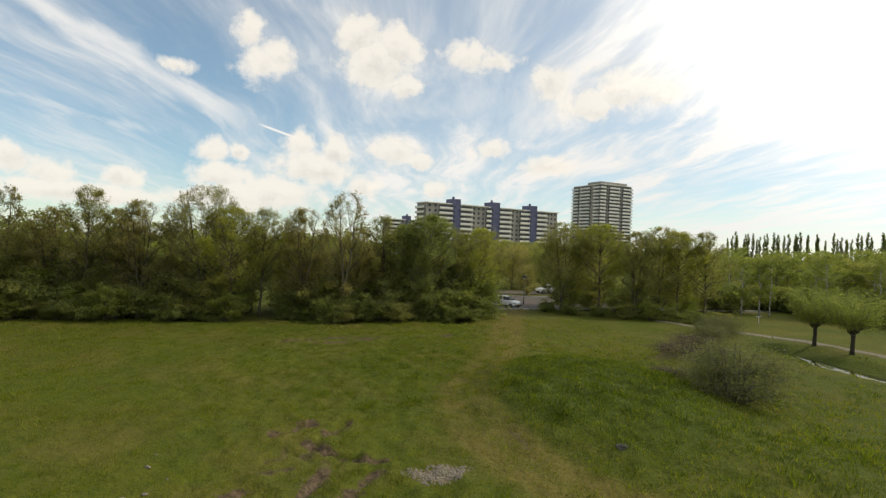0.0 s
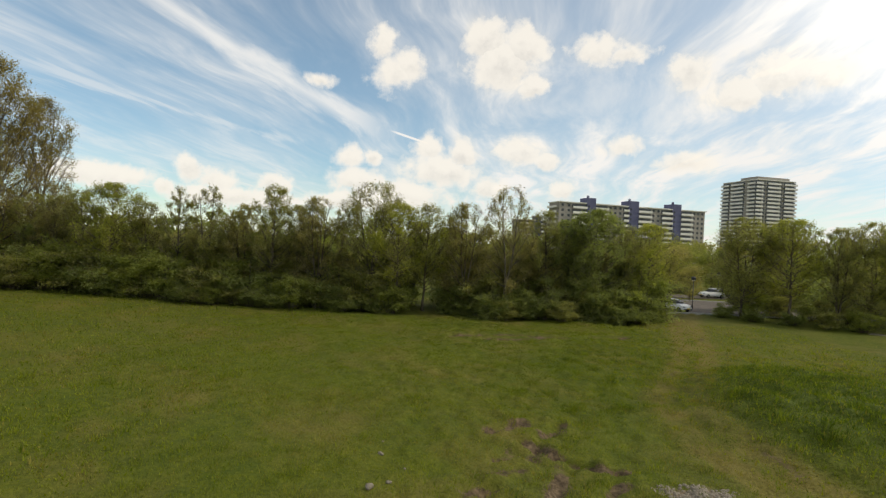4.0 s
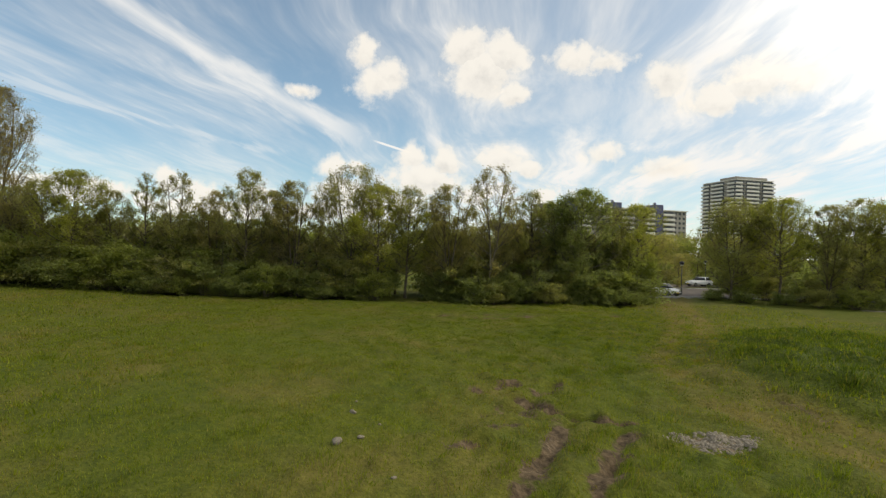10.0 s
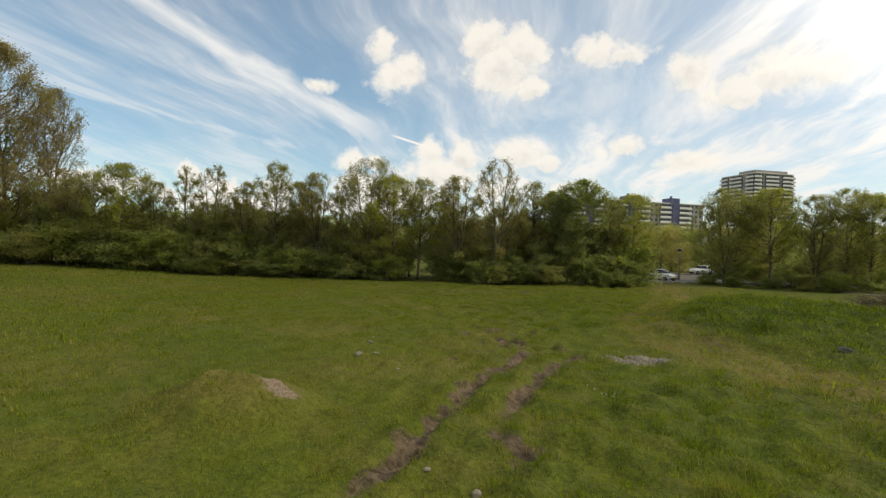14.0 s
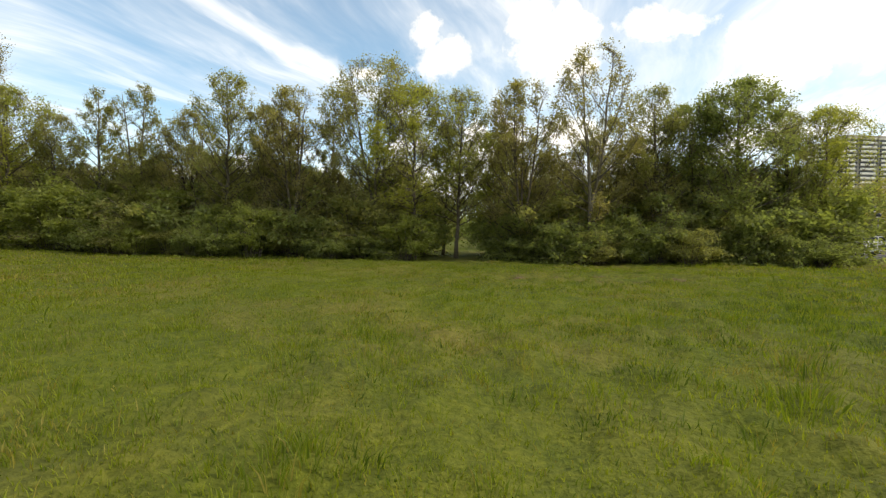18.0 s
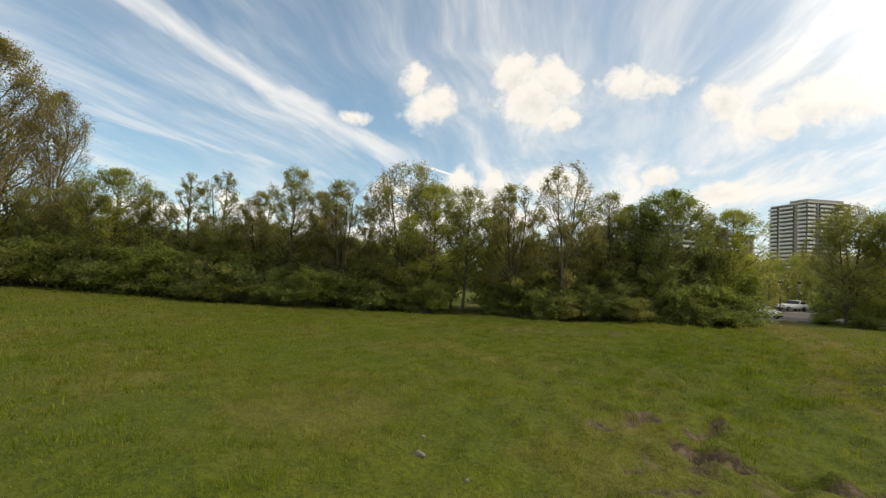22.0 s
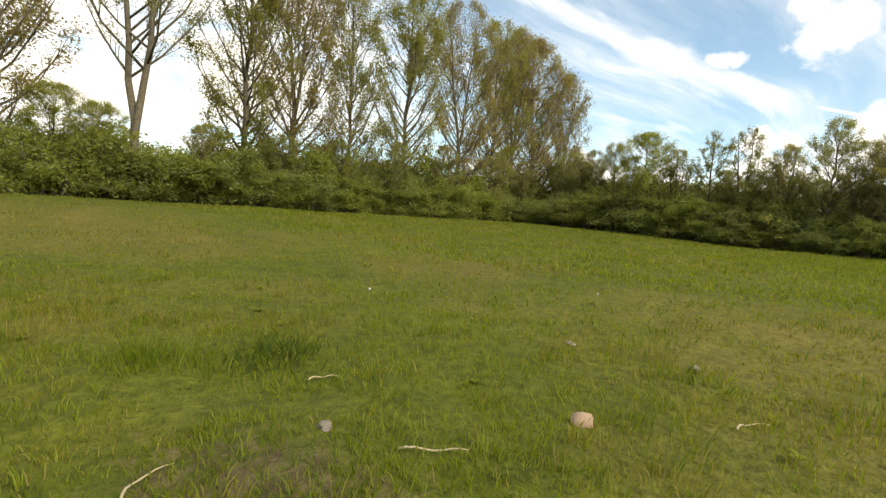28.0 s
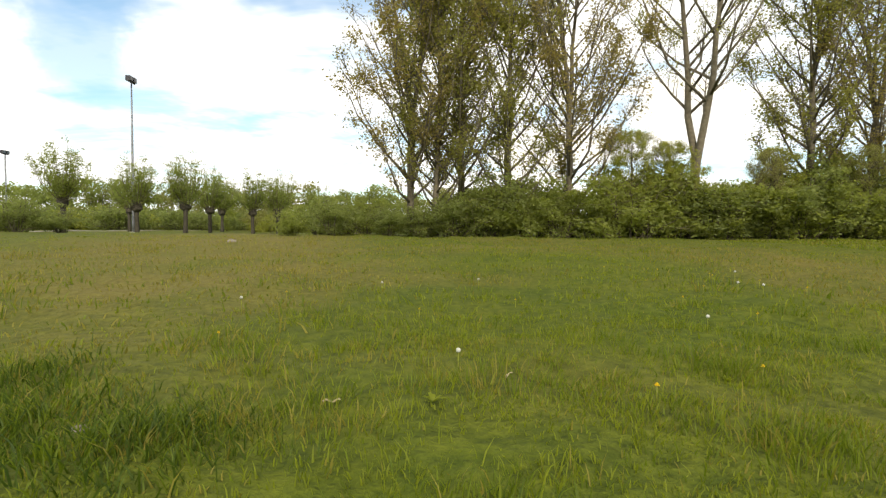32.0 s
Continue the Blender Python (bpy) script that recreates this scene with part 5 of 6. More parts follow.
# ---- paths, water, car park ----
def ribbon(name, pts, half, mat, label, category, lift, drape=True, step=1.5):
    """A strip of ground cover laid along a line, with a slightly uneven edge."""
    fine = []
    for (x0, y0), (x1, y1) in zip(pts, pts[1:]):
        n = max(1, int(math.hypot(x1 - x0, y1 - y0) / step))
        fine += [(x0 + (x1 - x0) * i / n, y0 + (y1 - y0) * i / n) for i in range(n)]
    fine.append(pts[-1])
    verts, faces = [], []
    rr = random.Random(3)
    for i, (x, y) in enumerate(fine):
        a, b = fine[max(0, i - 1)], fine[min(len(fine) - 1, i + 1)]
        l = math.hypot(b[0] - a[0], b[1] - a[1])
        nx, ny = -(b[1] - a[1]) / l, (b[0] - a[0]) / l
        for k in range(5):
            w = (k / 2 - 1) * half * (1 + (rr.uniform(-0.08, 0.08) if k in (0, 4) else 0))
            px, py = x + nx * w, y + ny * w
            edge = -0.08 if k in (0, 4) else 0.0
            verts.append((px, py, (height(px, py) if drape else 0.0) + lift + edge))
    for i in range(len(fine) - 1):
        for k in range(4):
            q = i * 5 + k
            faces.append((q, q + 1, q + 6, q + 5))
    ob = new(name, mesh_from(name, verts, faces, mat, smooth=True))
    return tagged(ob, label, category, kind="structure")


ribbon("path", [(42.0, 54.0), (44.4, 49.0), (46.7, 44.4), (48.7, 41.3), (49.5, 37.5), (49.5, 34.7), (48.0, 12.0), (46.0, -20.0)], 0.75, M_GRAVEL, "pale gravel footpath beside the ditch", "path", 0.07)
ribbon("footpath", [(96.0, 74.0), (72.0, 63.5), (56.0, 64.0), (42.0, 72.0)], 1.3, M_GRAVEL, "gravel footpath through the park", "path", 0.07)
ribbon("water", DITCH[1:], 1.15, M_WATER, "dark still water in a ditch", "water", -0.52, drape=False, step=4)
ribbon("footpath", [(-66.0, -60.0), (-90.0, -52.0), (-120.0, -40.0), (-160.0, -36.0)], 1.4, M_GRAVEL, "pale footpath beyond the willows", "path", 0.07)

park = new("car_park", box_mesh("car_park", (23.5, 63.5, -0.3), (66.0, 79.0, 0.10), M_ASPHALT))
tagged(park, "worn grey asphalt car park behind the trees", "car park", kind="structure")
for i, (a, b) in enumerate((((23.2, 63.2, -0.3), (66.3, 63.5, 0.20)), ((23.2, 79.0, -0.3), (66.3, 79.3, 0.20)), ((23.2, 63.5, -0.3), (23.5, 79.0, 0.20)))):
    k = new("kerb", box_mesh("kerb", a, b, M_KERB, 0.03))
    tagged(k, "grey concrete kerb round the car park", "kerb", kind="structure")
road = new("road", box_mesh("road", (30.0, 84.0, -0.3), (110.0, 89.5, 0.08), M_ASPHALT))
tagged(road, "grey asphalt street behind the car park", "road", kind="structure")


def hatchback(label, paint, x, y, z, turn):
    """A small five-door car: body, greenhouse, windows, wheels, lamps. It points along its local x."""
    root = thing("hatchback", label, "car", "parked cars", (x, y, z), turn)
    prof = [(-1.88, 0.30), (-1.93, 0.62), (-1.86, 0.92), (-1.62, 0.98), (0.72, 0.98), (1.45, 0.86), (1.82, 0.70), (1.90, 0.45), (1.85, 0.28)]
    bm = bmesh.new()
    rings = []
    for yy, inset in ((-0.83, 0.06), (-0.80, 0.0), (0.80, 0.0), (0.83, 0.06)):
        rings.append([bm.verts.new((px * (1 - inset * 0.3), yy * (1 - 0.05 * (abs(px) > 1.6)), pz - (inset if pz > 0.9 else 0) + (inset if pz < 0.4 else 0))) for px, pz in prof])
    n = len(prof)
    for r0, r1 in zip(rings, rings[1:]):
        for i in range(n):
            bm.faces.new((r0[i], r0[(i + 1) % n], r1[(i + 1) % n], r1[i]))
    bm.faces.new(rings[0][::-1])
    bm.faces.new(rings[-1])
    bmesh.ops.recalc_face_normals(bm, faces=bm.faces[:])
    bmesh.ops.bevel(bm, geom=bm.edges[:], offset=0.03, segments=2, affect="EDGES")
    part("body", bm_mesh("body", bm, paint, True), root)

    def cabin(name, mat, low, high, sx, sy, grow_):
        bm = bmesh.new()
        pts = [(-1.66 - grow_, -0.74, low), (0.80 + grow_, -0.74, low), (0.80 + grow_, 0.74, low), (-1.66 - grow_, 0.74, low), (-1.30, -0.60 * sy, high), (0.12 * sx, -0.60 * sy, high), (0.12 * sx, 0.60 * sy, high), (-1.30, 0.60 * sy, high)]
        v = [bm.verts.new(p) for p in pts]
        for q in ((0, 1, 5, 4), (1, 2, 6, 5), (2, 3, 7, 6), (3, 0, 4, 7), (4, 5, 6, 7), (3, 2, 1, 0)):
            bm.faces.new([v[i] for i in q])
        bmesh.ops.bevel(bm, geom=bm.edges[:], offset=0.05, segments=2, affect="EDGES")
        return bm_mesh(name, bm, mat, True)
    part("window", cabin("window", M_GLASS, 0.94, 1.44, 1.0, 1.0, 0.0), root, "dark tinted car windows")
    part("roof", box_mesh("roof", (-1.34, -0.60, 1.425), (0.16, 0.60, 1.47), paint, 0.02), root)
    for yy in (-0.67, 0.67):
        part("pillar", box_mesh("pillar", (-0.62, yy - 0.06, 0.95), (-0.52, yy + 0.06, 1.43), paint, 0.02), root)
        part("headlamp", box_mesh("headlamp", (1.66, yy * 0.88 - 0.16, 0.62), (1.86, yy * 0.88 + 0.16, 0.74), M_STEEL, 0.03), root, "clear headlamp")
        part("tail_lamp", box_mesh("tail_lamp", (-1.95, yy * 0.95 - 0.1, 0.66), (-1.82, yy * 0.95 + 0.1, 0.95), M_RED, 0.02), root, "red tail lamp")
    part("bumper", box_mesh("bumper", (1.80, -0.72, 0.28), (1.95, 0.72, 0.44), M_DARKSTEEL, 0.03), root, "dark grille and bumper")
    part("number_plate", box_mesh("number_plate", (1.952, -0.26, 0.42), (1.972, 0.26, 0.52), M_YELLOW), root, "plain yellow plate")
    for px in (-1.18, 1.18):
        for yy in (-0.76, 0.76):
            bm = bmesh.new()
            bmesh.ops.create_cone(bm, cap_ends=True, segments=20, radius1=0.30, radius2=0.30, depth=0.2, matrix=pose(px, yy, 0.30, 90))
            bmesh.ops.bevel(bm, geom=[e for e in bm.edges if len(e.link_faces) == 2 and e.calc_face_angle() > 1], offset=0.03, segments=2, affect="EDGES")
            wheel = part("wheel", bm_mesh("wheel", bm, M_TYRE, True), root)
            bm = bmesh.new()
            bmesh.ops.create_cone(bm, cap_ends=True, segments=16, radius1=0.19, radius2=0.17, depth=0.215, matrix=pose(px, yy, 0.30, 90))
            part("rim", bm_mesh("rim", bm, M_STEEL), wheel, "silver wheel rim")
    return root


main_car = hatchback("white parked hatchback at the edge of the car park", M_CARWHITE, 27.9, 65.6, 0.10, -66)
main_car.scale = (0.9, 0.9, 0.94)
hatchback("white car parked across the street", M_CARWHITE, 43.0, 86.0, 0.08, 190)
hatchback("grey car parked across the street", M_CARGREY, 48.2, 86.4, 0.08, 190)
hatchback("dark car parked under the trees", M_CARDARK, 40.5, 72.6, 0.10, 80)
hatchback("white car parked beside the path", M_CARWHITE, 82.0, 57.0, 0.05, 60)
hatchback("grey car parked beside the path", M_CARGREY, 79.5, 51.0, 0.05, 60)


def lathe(name, prof, mat, sides=14):
    verts, faces = [], []
    for r, z in prof:
        verts += [(r * math.cos(2 * math.pi * k / sides), r * math.sin(2 * math.pi * k / sides), z) for k in range(sides)]
    for i in range(len(prof) - 1):
        for k in range(sides):
            a, b = i * sides + k, i * sides + (k + 1) % sides
            faces.append((a, b, b + sides, a + sides))
    faces.append(tuple(range((len(prof) - 1) * sides, len(prof) * sides)))
    faces.append(tuple(reversed(range(sides))))
    return mesh_from(name, verts, faces, mat, smooth=True)


def park_lamp(x, y):
    root = thing("street_lamp", "slim dark post-top street lamp", "street lamp", "street lamps", (x, y, height(x, y)))
    part("post", lathe("post", [(0.09, -0.2), (0.09, 0.6), (0.055, 0.75), (0.045, 3.7)], M_DARKSTEEL), root)
    part("shade", lathe("shade", [(0.06, 3.7), (0.22, 3.78), (0.30, 4.05), (0.06, 4.2)], M_DARKSTEEL), root)
    part("glass", lathe("glass", [(0.05, 3.62), (0.16, 3.66), (0.20, 3.76)], M_PARAPET), root, "frosted lamp glass")


park_lamp(31.2, 68.3)
park_lamp(44.0, 86.0)
park_lamp(58.0, 67.0)


def floodlight(x, y, tall, lean=0.0):
    root = thing("floodlight_mast", "tall galvanised floodlight mast with lamps at the top", "floodlight", "floodlight masts", (x, y, height(x, y)))
    part("base", lathe("base", [(0.34, -0.2), (0.34, 0.12), (0.26, 0.16)], M_CONCRETE), root)
    part("mast", lathe("mast", [(0.17, 0.05), (0.17, 1.2), (0.15, 1.25), (0.14, 6.0), (0.12, 6.05), (0.11, 11.5), (0.09, 11.55), (0.075, tall)], M_STEEL), root)
    part("crossarm", box_mesh("crossarm", (-0.7, -0.06, tall - 0.05), (0.7, 0.06, tall + 0.08), M_DARKSTEEL, 0.02), root)
    for dx in (-0.42, 0.42):
        lamp = part("lamp_head", box_mesh("lamp_head", (dx - 0.3, -0.28, tall + 0.06), (dx + 0.3, 0.22, tall + 0.62), M_DARKSTEEL, 0.05), root, "dark floodlight housing")
        part("glass", box_mesh("glass", (dx - 0.25, 0.222, tall + 0.12), (dx + 0.25, 0.24, tall + 0.56), M_GLASS), lamp)
    return root


floodlight(-77.8, -36.2, 16.0)
floodlight(-108.4, -71.8, 12.0)


def signpost(x, y):
    root = thing("trail_sign", "small white T-shaped sign on a post", "sign", at=(x, y, height(x, y)))
    part("post", lathe("post", [(0.045, -0.2), (0.045, 1.0)], M_CONCRETE, 8), root)
    part("board", box_mesh("board", (-0.42, -0.03, 0.95), (0.42, 0.03, 1.12), M_CONCRETE, 0.01), root)


signpost(53.0, 50.6)


# ---- small things in the meadow ----
def boulder(name, label, x, y, size, mat, seed, flat=0.7, category="stone"):
    rr = np.random.RandomState(seed)
    bm = bmesh.new()
    bmesh.ops.create_icosphere(bm, subdivisions=3, radius=1.0)
    k = rr.normal(size=(6, 3))
    for v in bm.verts:
        p = np.array(v.co)
        f = 1 + 0.16 * sum(math.sin(2.2 * float(p @ q) + i) for i, q in enumerate(k)) / 2.4
        v.co = v.co * f
        v.co.z *= flat
    ob = new(name, bm_mesh(name, bm, mat, True))
    ob.matrix_basis = Matrix.Translation((x, y, height(x, y) + size * flat * 0.22)) @ pose(0, 0, 0, 0, 0, rr.uniform(0, 360)) @ Matrix.Diagonal((size * 1.15, size * 0.85, size, 1))
    return tagged(ob, label, category, "stones in the meadow")


boulder("boulder", "dark mossy boulder at the foot of the grassy hump", 13.9, 18.3, 0.22, M_DARKROCK, 1)
for i, (x, y, s) in enumerate(((-2.72, 18.1, 0.13), (-2.2, 18.5, 0.08), (-2.68, 20.5, 0.10), (-1.24, 16.0, 0.06), (-2.7, 21.6, 0.045), (-1.8, 19.4, 0.045), (0.6, 8.6, 0.09), (-0.2, 9.4, 0.07))):
    boulder("stone", "pale stone half sunk in the grass", x, y, s, M_STONE, 20 + i)
boulder("stone", "rounded tan stone lying in short grass", -15.03, 1.78, 0.085, M_STONE_TAN, 40, 0.85)
for i, (x, y, s) in enumerate(((-15.94, 3.4, 0.055), (-14.81, 3.51, 0.05), (-9.49, -0.42, 0.03), (-9.55, -0.15, 0.025), (-10.08, 0.98, 0.045), (-6.93, -1.2, 0.025), (-9.74, -1.1, 0.02), (-15.97, 0.44, 0.055), (-10.75, 0.4, 0.045), (-22.66, -8.08, 0.05), (-39.0, -12.83, 0.16))):
    boulder("stone", "pale flat stone in the grass", x, y, s, M_STONE, 50 + i, 0.5)


def gravel_patch(x0, y0, half_x, half_y, n):
    rr = np.random.RandomState(91)
    V, L, sizes = [], [], []
    for i in range(n):
        a, r = rr.uniform(0, 6.283), rr.uniform(0, 1) ** 0.6
        x, y = x0 + half_x * r * math.cos(a) * (1 + 0.25 * math.sin(3 * a)), y0 + half_y * r * math.sin(a)
        q = rr.uniform(0.025, 0.075)
        z, t, base = height(x, y), rr.uniform(0, 6.283), len(V)
        for k in range(6):
            w = t + k * 1.047
            V += [(x + q * math.cos(w), y + q * 0.75 * math.sin(w), z - 0.02), (x + q * 0.6 * math.cos(w), y + q * 0.45 * math.sin(w), z + q * rr.uniform(0.4, 0.7))]
        for k in range(6):
            m = (k + 1) % 6
            L += [base + 2 * k, base + 2 * m, base + 2 * m + 1, base + 2 * k + 1]
            sizes.append(4)
        L += [base + 2 * k + 1 for k in range(6)]
        sizes.append(6)
    ob = new("gravel_patch", fast_mesh("gravel_patch", np.array(V), np.array(L), sizes, M_STONE))
    tagged(ob, "patch of pale broken stone lying in the grass", "gravel", kind="stuff")


gravel_patch(6.9, 18.4, 1.15, 0.75, 520)


def stalk(x, y, length, turn, bend=0.12, r=0.007, lift=0.03):
    """A dead plant stalk lying in the grass."""
    verts, faces = [], []
    pts = [np.array([length * (u - 0.5), bend * length * math.sin(3.1 * u), 0.01 * math.sin(9 * u)]) for u in np.linspace(0, 1, 9)]
    tube(pts, [r * (1.1 - 0.5 * u) for u in np.linspace(0, 1, 9)], 6, verts, faces)
    ob = new("dry_stalk", mesh_from("dry_stalk", verts, faces, M_STRAWSTICK, smooth=True))
    ob.matrix_basis = pose(x, y, height(x, y) + lift, 0, 0, turn)
    return tagged(ob, "pale dead stalk lying in the grass", "stalk", "dead stalks")


for x, y, l, turn, b in ((-15.36, 0.68, 0.38, 45, 0.03), (-16.05, -0.45, 0.35, 120, 0.2), (-15.98, -1.0, 0.2, 140, 0.1), (-16.6, 0.9, 0.22, 70, 0.25), (-22.95, -6.85, 0.10, 100, 0.1), (-23.43, -5.72, 0.11, 150, 0.2), (-21.9, -4.2, 0.2, 80, 0.15), (-12.4, 0.2, 0.25, 20, 0.2), (-14.2, 2.6, 0.3, 60, 0.2)):
    stalk(x, y, l, turn, b)


def flower(name, label, x, y, tall, head_r, mat, clock):
    root = thing(name, label, "flower", "flowers in the meadow", (x, y, height(x, y)))
    part("stem", lathe("stem", [(0.004, -0.03), (0.003, tall)], M_LEAF_FRESH, 6), root)
    if clock:
        bm = bmesh.new()
        bmesh.ops.create_icosphere(bm, subdivisions=2, radius=head_r, matrix=pose(0, 0, tall + head_r * 0.6))
        part("seed_head", bm_mesh("seed_head", bm, M_WHITE, True), root, "white downy seed head")
    else:
        verts, faces = [], []
        for ring, (rad, zz, n) in enumerate(((1.0, 0.0, 16), (0.7, 0.008, 12), (0.4, 0.013, 8))):
            for k in range(n):
                a, w = 2 * math.pi * (k + 0.5 * ring) / n, 0.16 * rad * head_r + 0.002
                c, s = math.cos(a), math.sin(a)
                q = len(verts)
                verts += [(0, 0, tall + zz), (c * rad * head_r * 0.7 - s * w, s * rad * head_r * 0.7 + c * w, tall + zz + 0.008), (c * rad * head_r, s * rad * head_r, tall + zz + 0.006), (c * rad * head_r * 0.7 + s * w, s * rad * head_r * 0.7 - c * w, tall + zz + 0.008)]
                faces.append((q, q + 1, q + 2, q + 3))
        part("petals", mesh_from("petals", verts, faces, mat), root, "ring of yellow petals")
    return root


for x, y, tall in ((-24.61, -8.09, 0.12), (-22.89, -4.95, 0.10), (-23.5, -3.87, 0.10), (-25.4, -2.6, 0.12), (-26.8, -5.0, 0.12), (-28.1, -0.7, 0.12), (-28.6, -1.2, 0.12), (-29.2, -0.9, 0.12), (-27.5, -2.0, 0.12), (-29.8, -1.6, 0.12), (-27.2, -0.6, 0.12), (-26.6, -2.8, 0.12), (-28.9, -3.4, 0.12), (-30.5, -2.4, 0.12), (-25.9, -6.3, 0.12), (-27.6, -8.2, 0.12)):
    flower("dandelion", "yellow dandelion in the grass", x, y, tall, 0.015, M_YELLOW, False)
for x, y, tall in ((-23.7, -6.05, 0.16), (-28.5, -5.28, 0.18), (-27.9, -6.84, 0.18), (-28.4, -0.93, 0.2), (-27.0, -1.41, 0.18), (-27.33, -1.57, 0.18), (-25.0, -3.4, 0.16), (-26.2, -8.4, 0.18), (-18.5, 3.0, 0.2), (-16.9, 6.2, 0.2), (4.1, 13.6, 0.2), (4.25, 13.7, 0.22), (4.4, 13.65, 0.2), (4.5, 13.8, 0.2), (4.0, 14.5, 0.2), (4.1, 14.2, 0.2)):
    flower("dandelion_clock", "white dandelion clock standing in the grass", x, y, tall, 0.019, M_WHITE, True)


# ---- grass: blades where the camera comes near, coarser tufts further out ----
GR = np.random.RandomState(77)


def blades(name, label, x, y, tall, width, lean, mats, ids, away):
    """One mesh of bent blades that lean the given way; ids: which material each blade takes."""
    n = len(x)
    z = land(x, y)
    a = GR.uniform(0, 2 * math.pi, n)
    h = tall * GR.uniform(0.55, 1.12, n)
    w = width * GR.uniform(0.7, 1.3, n)
    l = lean * h * GR.uniform(0.3, 1.5, n)
    b = away + GR.normal(size=n) * 0.5
    side = np.stack([np.cos(a), np.sin(a), np.zeros(n)], 1) * w[:, None] * 0.5
    tip = np.stack([np.cos(b) * l, np.sin(b) * l, h], 1)
    foot = np.stack([x, y, z - 0.01], 1)
    mid = foot + tip * np.array([0.38, 0.38, 0.62])
    V = np.stack([foot - side, foot + side, mid + side * 0.8, mid - side * 0.8, foot + tip], 1).reshape(-1, 3)
    o = 5 * np.arange(n)[:, None]
    loops = np.concatenate([o + 0, o + 1, o + 2, o + 3, o + 3, o + 2, o + 4], 1).ravel()
    me = fast_mesh(name, V, loops, np.tile([4, 3], n), mats, np.repeat(ids, 2))
    return tagged(new(name, me), label, "grass", kind="stuff")


def bare(x, y):
    cut = np.minimum.reduce([line_dist(x, y, p) for p in RUTS + FAR_RUTS])
    return (dome(x, y, -3.6, 12.3, 0.62, 0.55, 0, 1.3) > 0.45) | (cut < 0.20 + 0.12 * waves(x, y, 0.9, 12)) | ((cut < 0.6) & (y > 40)) | (dome(x, y, 6.9, 18.4, 0.85, 0.75, 0, 1.3) > 0.4) | (dome(x, y, -3.65, 12.9, 0.5, 0.45, 0, 1.4) > 0.3)


def tufted(n, per, x0, x1, y0, y1, keep, radius):
    """Tuft centres in a box, thinned by keep(x, y), and the blades round them."""
    cx, cy = GR.uniform(x0, x1, n), GR.uniform(y0, y1, n)
    k = GR.uniform(size=n) < keep(cx, cy)
    cx, cy = np.repeat(cx[k], per), np.repeat(cy[k], per)
    r = np.repeat(radius * GR.uniform(0.5, 1.5, k.sum()), per)
    vigour = np.repeat(GR.uniform(0.55, 1.4, k.sum()), per)
    hue = np.repeat(GR.uniform(size=k.sum()), per)
    x, y = cx + GR.normal(size=len(cx)) * r, cy + GR.normal(size=len(cy)) * r
    k = ~bare(x, y)
    return x[k], y[k], cx[k], cy[k], vigour[k], hue[k]


LOW_WAY = [(-4.5, -5.5), (-6.9, -2.1), (-9.3, -1.9), (-11.2, -1.6), (-13.7, -1.4), (-15.4, -1.3), (-17.1, -1.4), (-19.3, -2.1), (-20.6, -3.5), (-21.0, -4.6), (-20.0, -6.4)]
MEADOW = [M_GRASS, M_STRAW, M_LUSH]
GLABEL = "uneven green meadow grass with dry straw-coloured blades"


def field(name, label, n, per, box, keep, radius, tall, width, mats=MEADOW, dry=0.8, lush=0.3, rough=0.42):
    x, y, cx, cy, vigour, hue = tufted(n, per, *box, keep, radius)
    wheel = line_dist(cx, cy, TRACK)
    worn = np.exp(-((wheel - 0.85) / 0.5) ** 2) * np.clip(0.75 + 0.4 * waves(cx, cy, 3.0, 14), 0, 1)
    d = np.maximum(dry_share(cx, cy) * dry, 0.7 * worn)
    clump = waves(cx, cy, 1.15, 53)
    ids = np.where(hue < d, 1, np.where(hue + 0.28 * clump > 1 - lush, 2, 0))
    ids = np.where(GR.uniform(size=len(ids)) < 0.03, 1, ids)
    blades(name, label, x, y, tall * vigour * np.clip(np.exp(rough * clump + 0.22 * waves(cx, cy, 3.4, 54)), 0.35, 2.6) * (1 - 0.55 * worn), width, 0.6, mats, ids, np.arctan2(y - cy, x - cx))


def near_low(x, y):
    return line_dist(x, y, LOW_WAY)


field("meadow_grass", GLABEL, 42000, 18, (-31, -3, -13, 9), lambda x, y: np.clip(1.1 - near_low(x, y) / 6.5, 0, 1) ** 1.3, 0.11, 0.075, 0.0075, lush=0.3, dry=0.8)
field("meadow_grass", GLABEL, 27000, 8, (-50, 4, -24, 40), lambda x, y: np.clip(1.3 - near_low(x, y) / 36, 0, 1) ** 2 * sstep(near_low(x, y), 2.5, 6.0), 0.3, 0.075, 0.02, lush=0.2, dry=0.9)
field("meadow_grass", GLABEL, 10000, 14, (-16, 14, 2, 27), lambda x, y: np.clip(1.25 - np.abs(x) / 16, 0, 1), 0.2, 0.085, 0.012, lush=0.3, rough=0.6)
field("meadow_grass", GLABEL, 13000, 7, (-48, 32, 10, 54), lambda x, y: sstep(np.abs(x), 7, 13), 0.42, 0.12, 0.045, lush=0.2, dry=0.6)
field("long_grass", "lush dark green long grass on the humps", 8000, 16, (8, 36, 5, 36), lambda x, y: np.clip(dome(x, y, 17.4, 25.6, 6.0, 8.6, -14, 2.5) + 0.6 * dome(x, y, 22.5, 12.6, 11.0, 5.4, 8, 1.8), 0, 1), 0.2, 0.15, 0.022, [M_DARKGRASS, M_STRAW, M_LUSH], 0.03, 0.22, 0.6)
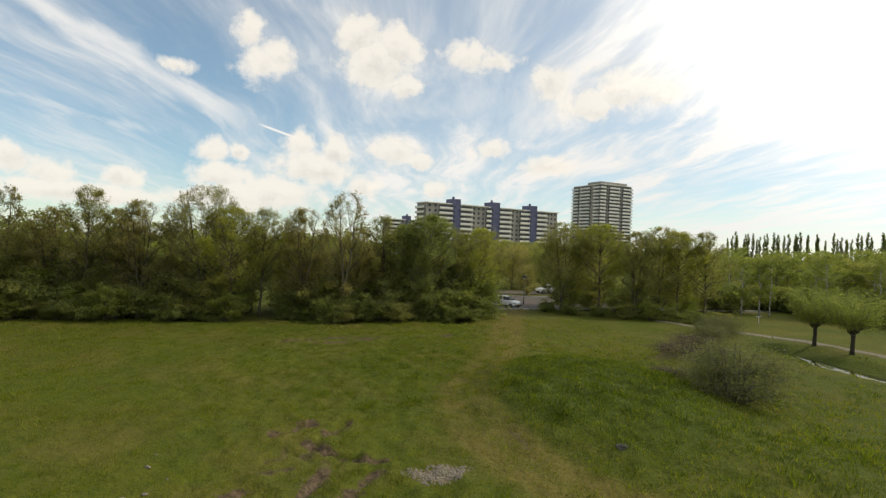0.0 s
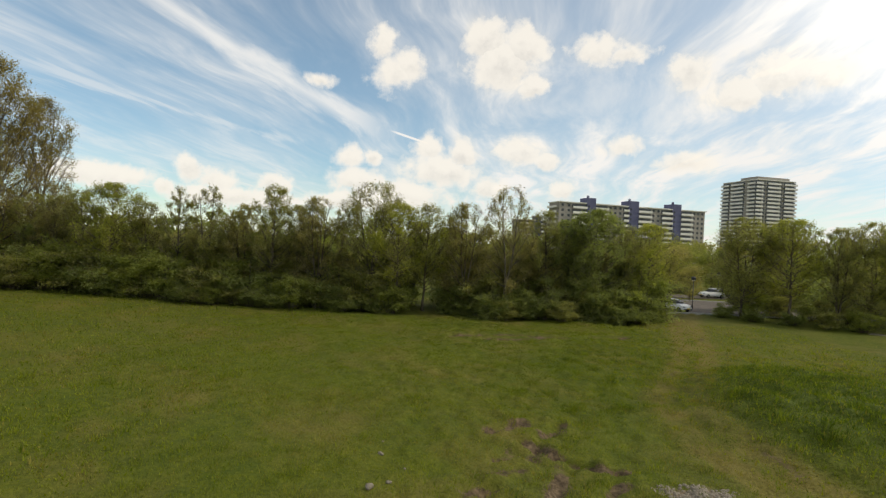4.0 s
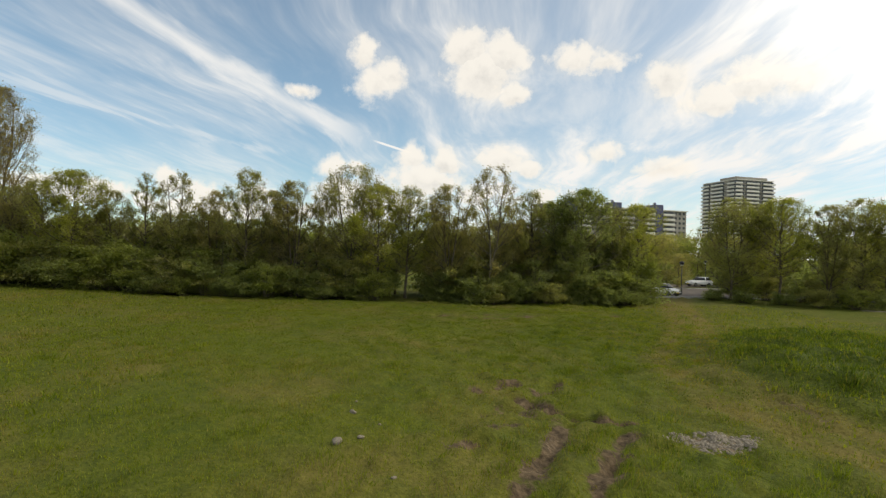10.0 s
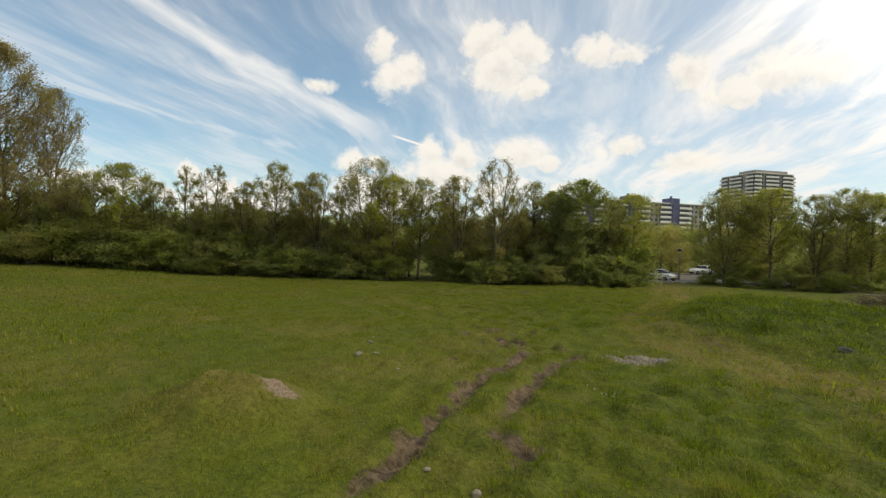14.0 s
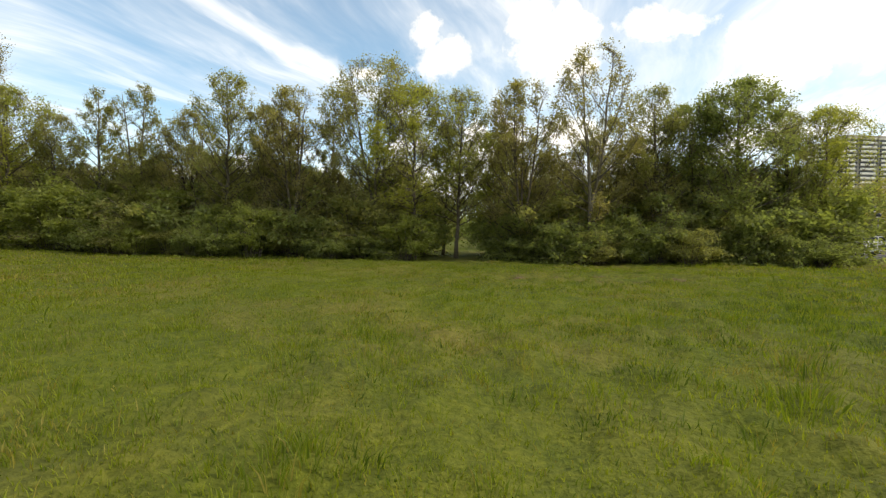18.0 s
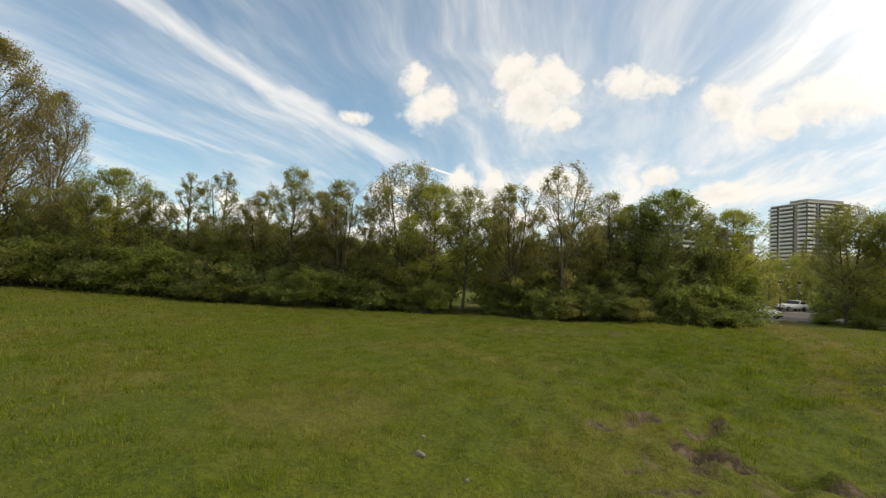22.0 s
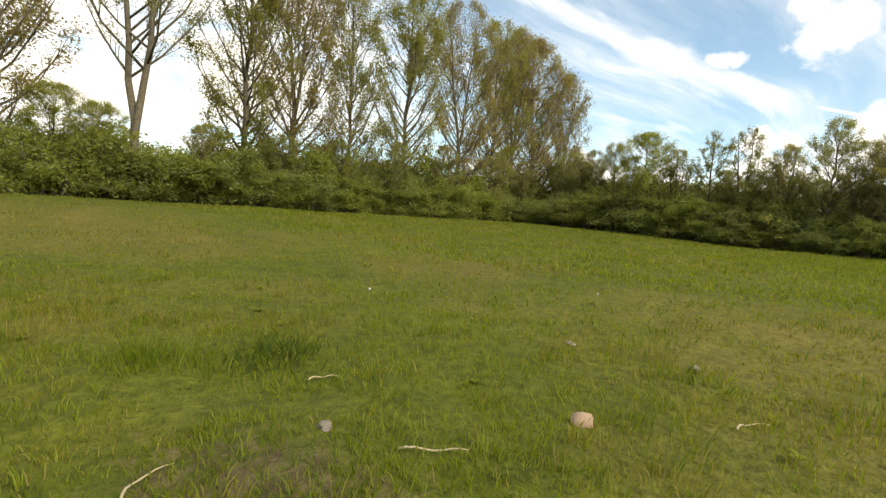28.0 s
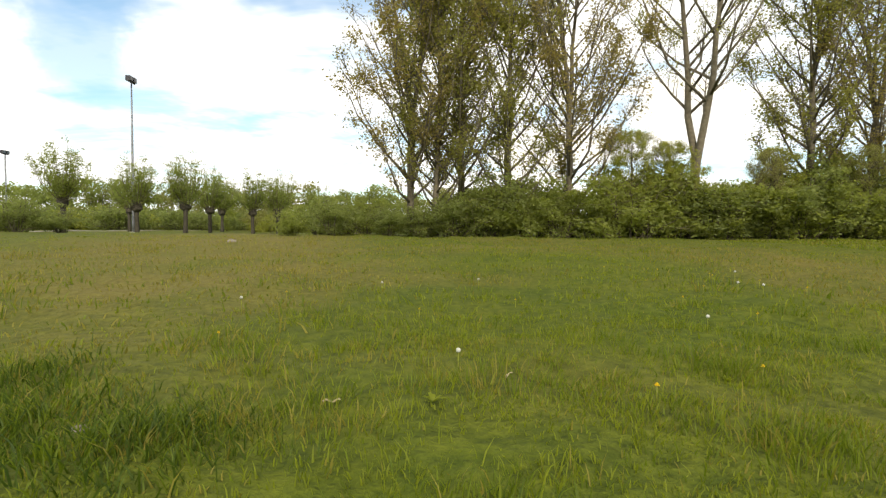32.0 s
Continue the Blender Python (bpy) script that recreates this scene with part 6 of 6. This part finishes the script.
field("meadow_grass", "lush dark green tussocks beside the ruts", 4600, 20, (0, 13, -1, 21), lambda x, y: dome(x, y, 6.0, 9.5, 5.0, 10.0, 0, 1.6) * np.clip(0.35 + 0.9 * waves(x, y, 1.3, 62), 0, 1), 0.13, 0.14, 0.012, [M_DARKGRASS, M_STRAW, M_LUSH], 0.06, 0.45)
field("meadow_grass", "dark green tussocks beside the wheel track", 4200, 16, (2, 17, 20, 46), lambda x, y: dome(x, y, 9.0, 33.0, 5.5, 12.0, -12, 1.6) * np.clip(0.35 + 0.9 * waves(x, y, 1.9, 63), 0, 1), 0.15, 0.16, 0.014, [M_DARKGRASS, M_STRAW, M_LUSH], 0.06, 0.5)
field("meadow_grass", "dark green tussocks scattered over the meadow", 6500, 14, (-6, 22, 24, 50), lambda x, y: np.clip(waves(x, y, 1.5, 65) - 0.2, 0, 1) * sstep(x, -6, 2), 0.16, 0.12, 0.016, [M_DARKGRASS, M_STRAW, M_LUSH], 0.03, 0.5, 0.5)
field("meadow_grass", "rough green grass on the uneven ground by the ditch", 6500, 10, (20, 46, 2, 40), lambda x, y: 0.25 + 0.75 * np.clip(waves(x, y, 5.0, 61), 0, 1), 0.24, 0.11, 0.03, [M_GRASS, M_STRAW, M_DARKGRASS], 0.35, 0.45, 0.6)
field("meadow_grass", GLABEL, 21000, 12, (-20, 18, 26, 52), lambda x, y: np.clip(1.5 - np.abs(x) / 20, 0, 1) * np.clip(1.6 - (y - 26) / 26, 0.4, 1), 0.17, 0.08, 0.012, lush=0.35, dry=0.5, rough=0.6)
# rank tufts
tx, ty = [], []
for cx, cy, r, n in ((0.32, 1.7, 0.55, 900), (1.6, 32.4, 0.5, 300), (-22.6, -8.6, 0.7, 1500), (-22.4, -7.6, 0.5, 900), (-23.5, -9.2, 0.7, 900), (-8.2, -0.9, 0.35, 500), (-7.6, -0.4, 0.4, 500), (-17.3, 1.0, 0.4, 500), (-21.4, -6.0, 0.4, 500)):
    tx.append(cx + GR.normal(size=n) * r * 0.5)
    ty.append(cy + GR.normal(size=n) * r * 0.5)
x, y = np.concatenate(tx), np.concatenate(ty)
k = ~bare(x, y)
blades("grass_tuft", "rank dark green tufts of tall grass", x[k], y[k], 0.13, 0.009, 0.8, [M_DARKGRASS, M_STRAW, M_LUSH], GR.choice(3, size=k.sum(), p=(0.62, 0.06, 0.32)), GR.uniform(0, 6.283, k.sum()))


# broad-leaved weeds in rosettes
def rosettes(spots):
    V, F = [], []
    for x, y, s in spots:
        z = height(x, y)
        for k in range(9):
            a = 2 * math.pi * k / 9 + GR.uniform(-0.25, 0.25)
            l, w, up = s * GR.uniform(0.7, 1.2), s * GR.uniform(0.16, 0.26), GR.uniform(0.25, 0.9)
            c, n = math.cos(a), math.sin(a)
            q = len(V)
            for t, ww, h in ((0.05, 0.25, 0.0), (0.45, 1.0, 0.55), (0.8, 0.8, 0.75), (1.0, 0.05, 0.7)):
                for sgn in (-1, 1):
                    V.append((x + c * l * t - sgn * n * w * ww, y + n * l * t + sgn * c * w * ww, z + 0.01 + h * up * l))
            F += [(q + 2 * i, q + 2 * i + 1, q + 2 * i + 3, q + 2 * i + 2) for i in range(3)]
    tagged(new("meadow_weed", mesh_from("meadow_weed", V, F, M_GRASS)), "broad-leaved green weeds growing in low rosettes", "weed", kind="stuff")


rosettes([(wx_, wy_, s_) for wx_, wy_, s_ in zip(GR.uniform(-24, -6, 90), GR.uniform(-8, 7, 90), GR.uniform(0.04, 0.085, 90)) if 0.5 < line_dist(np.array([wx_]), np.array([wy_]), LOW_WAY)[0]])
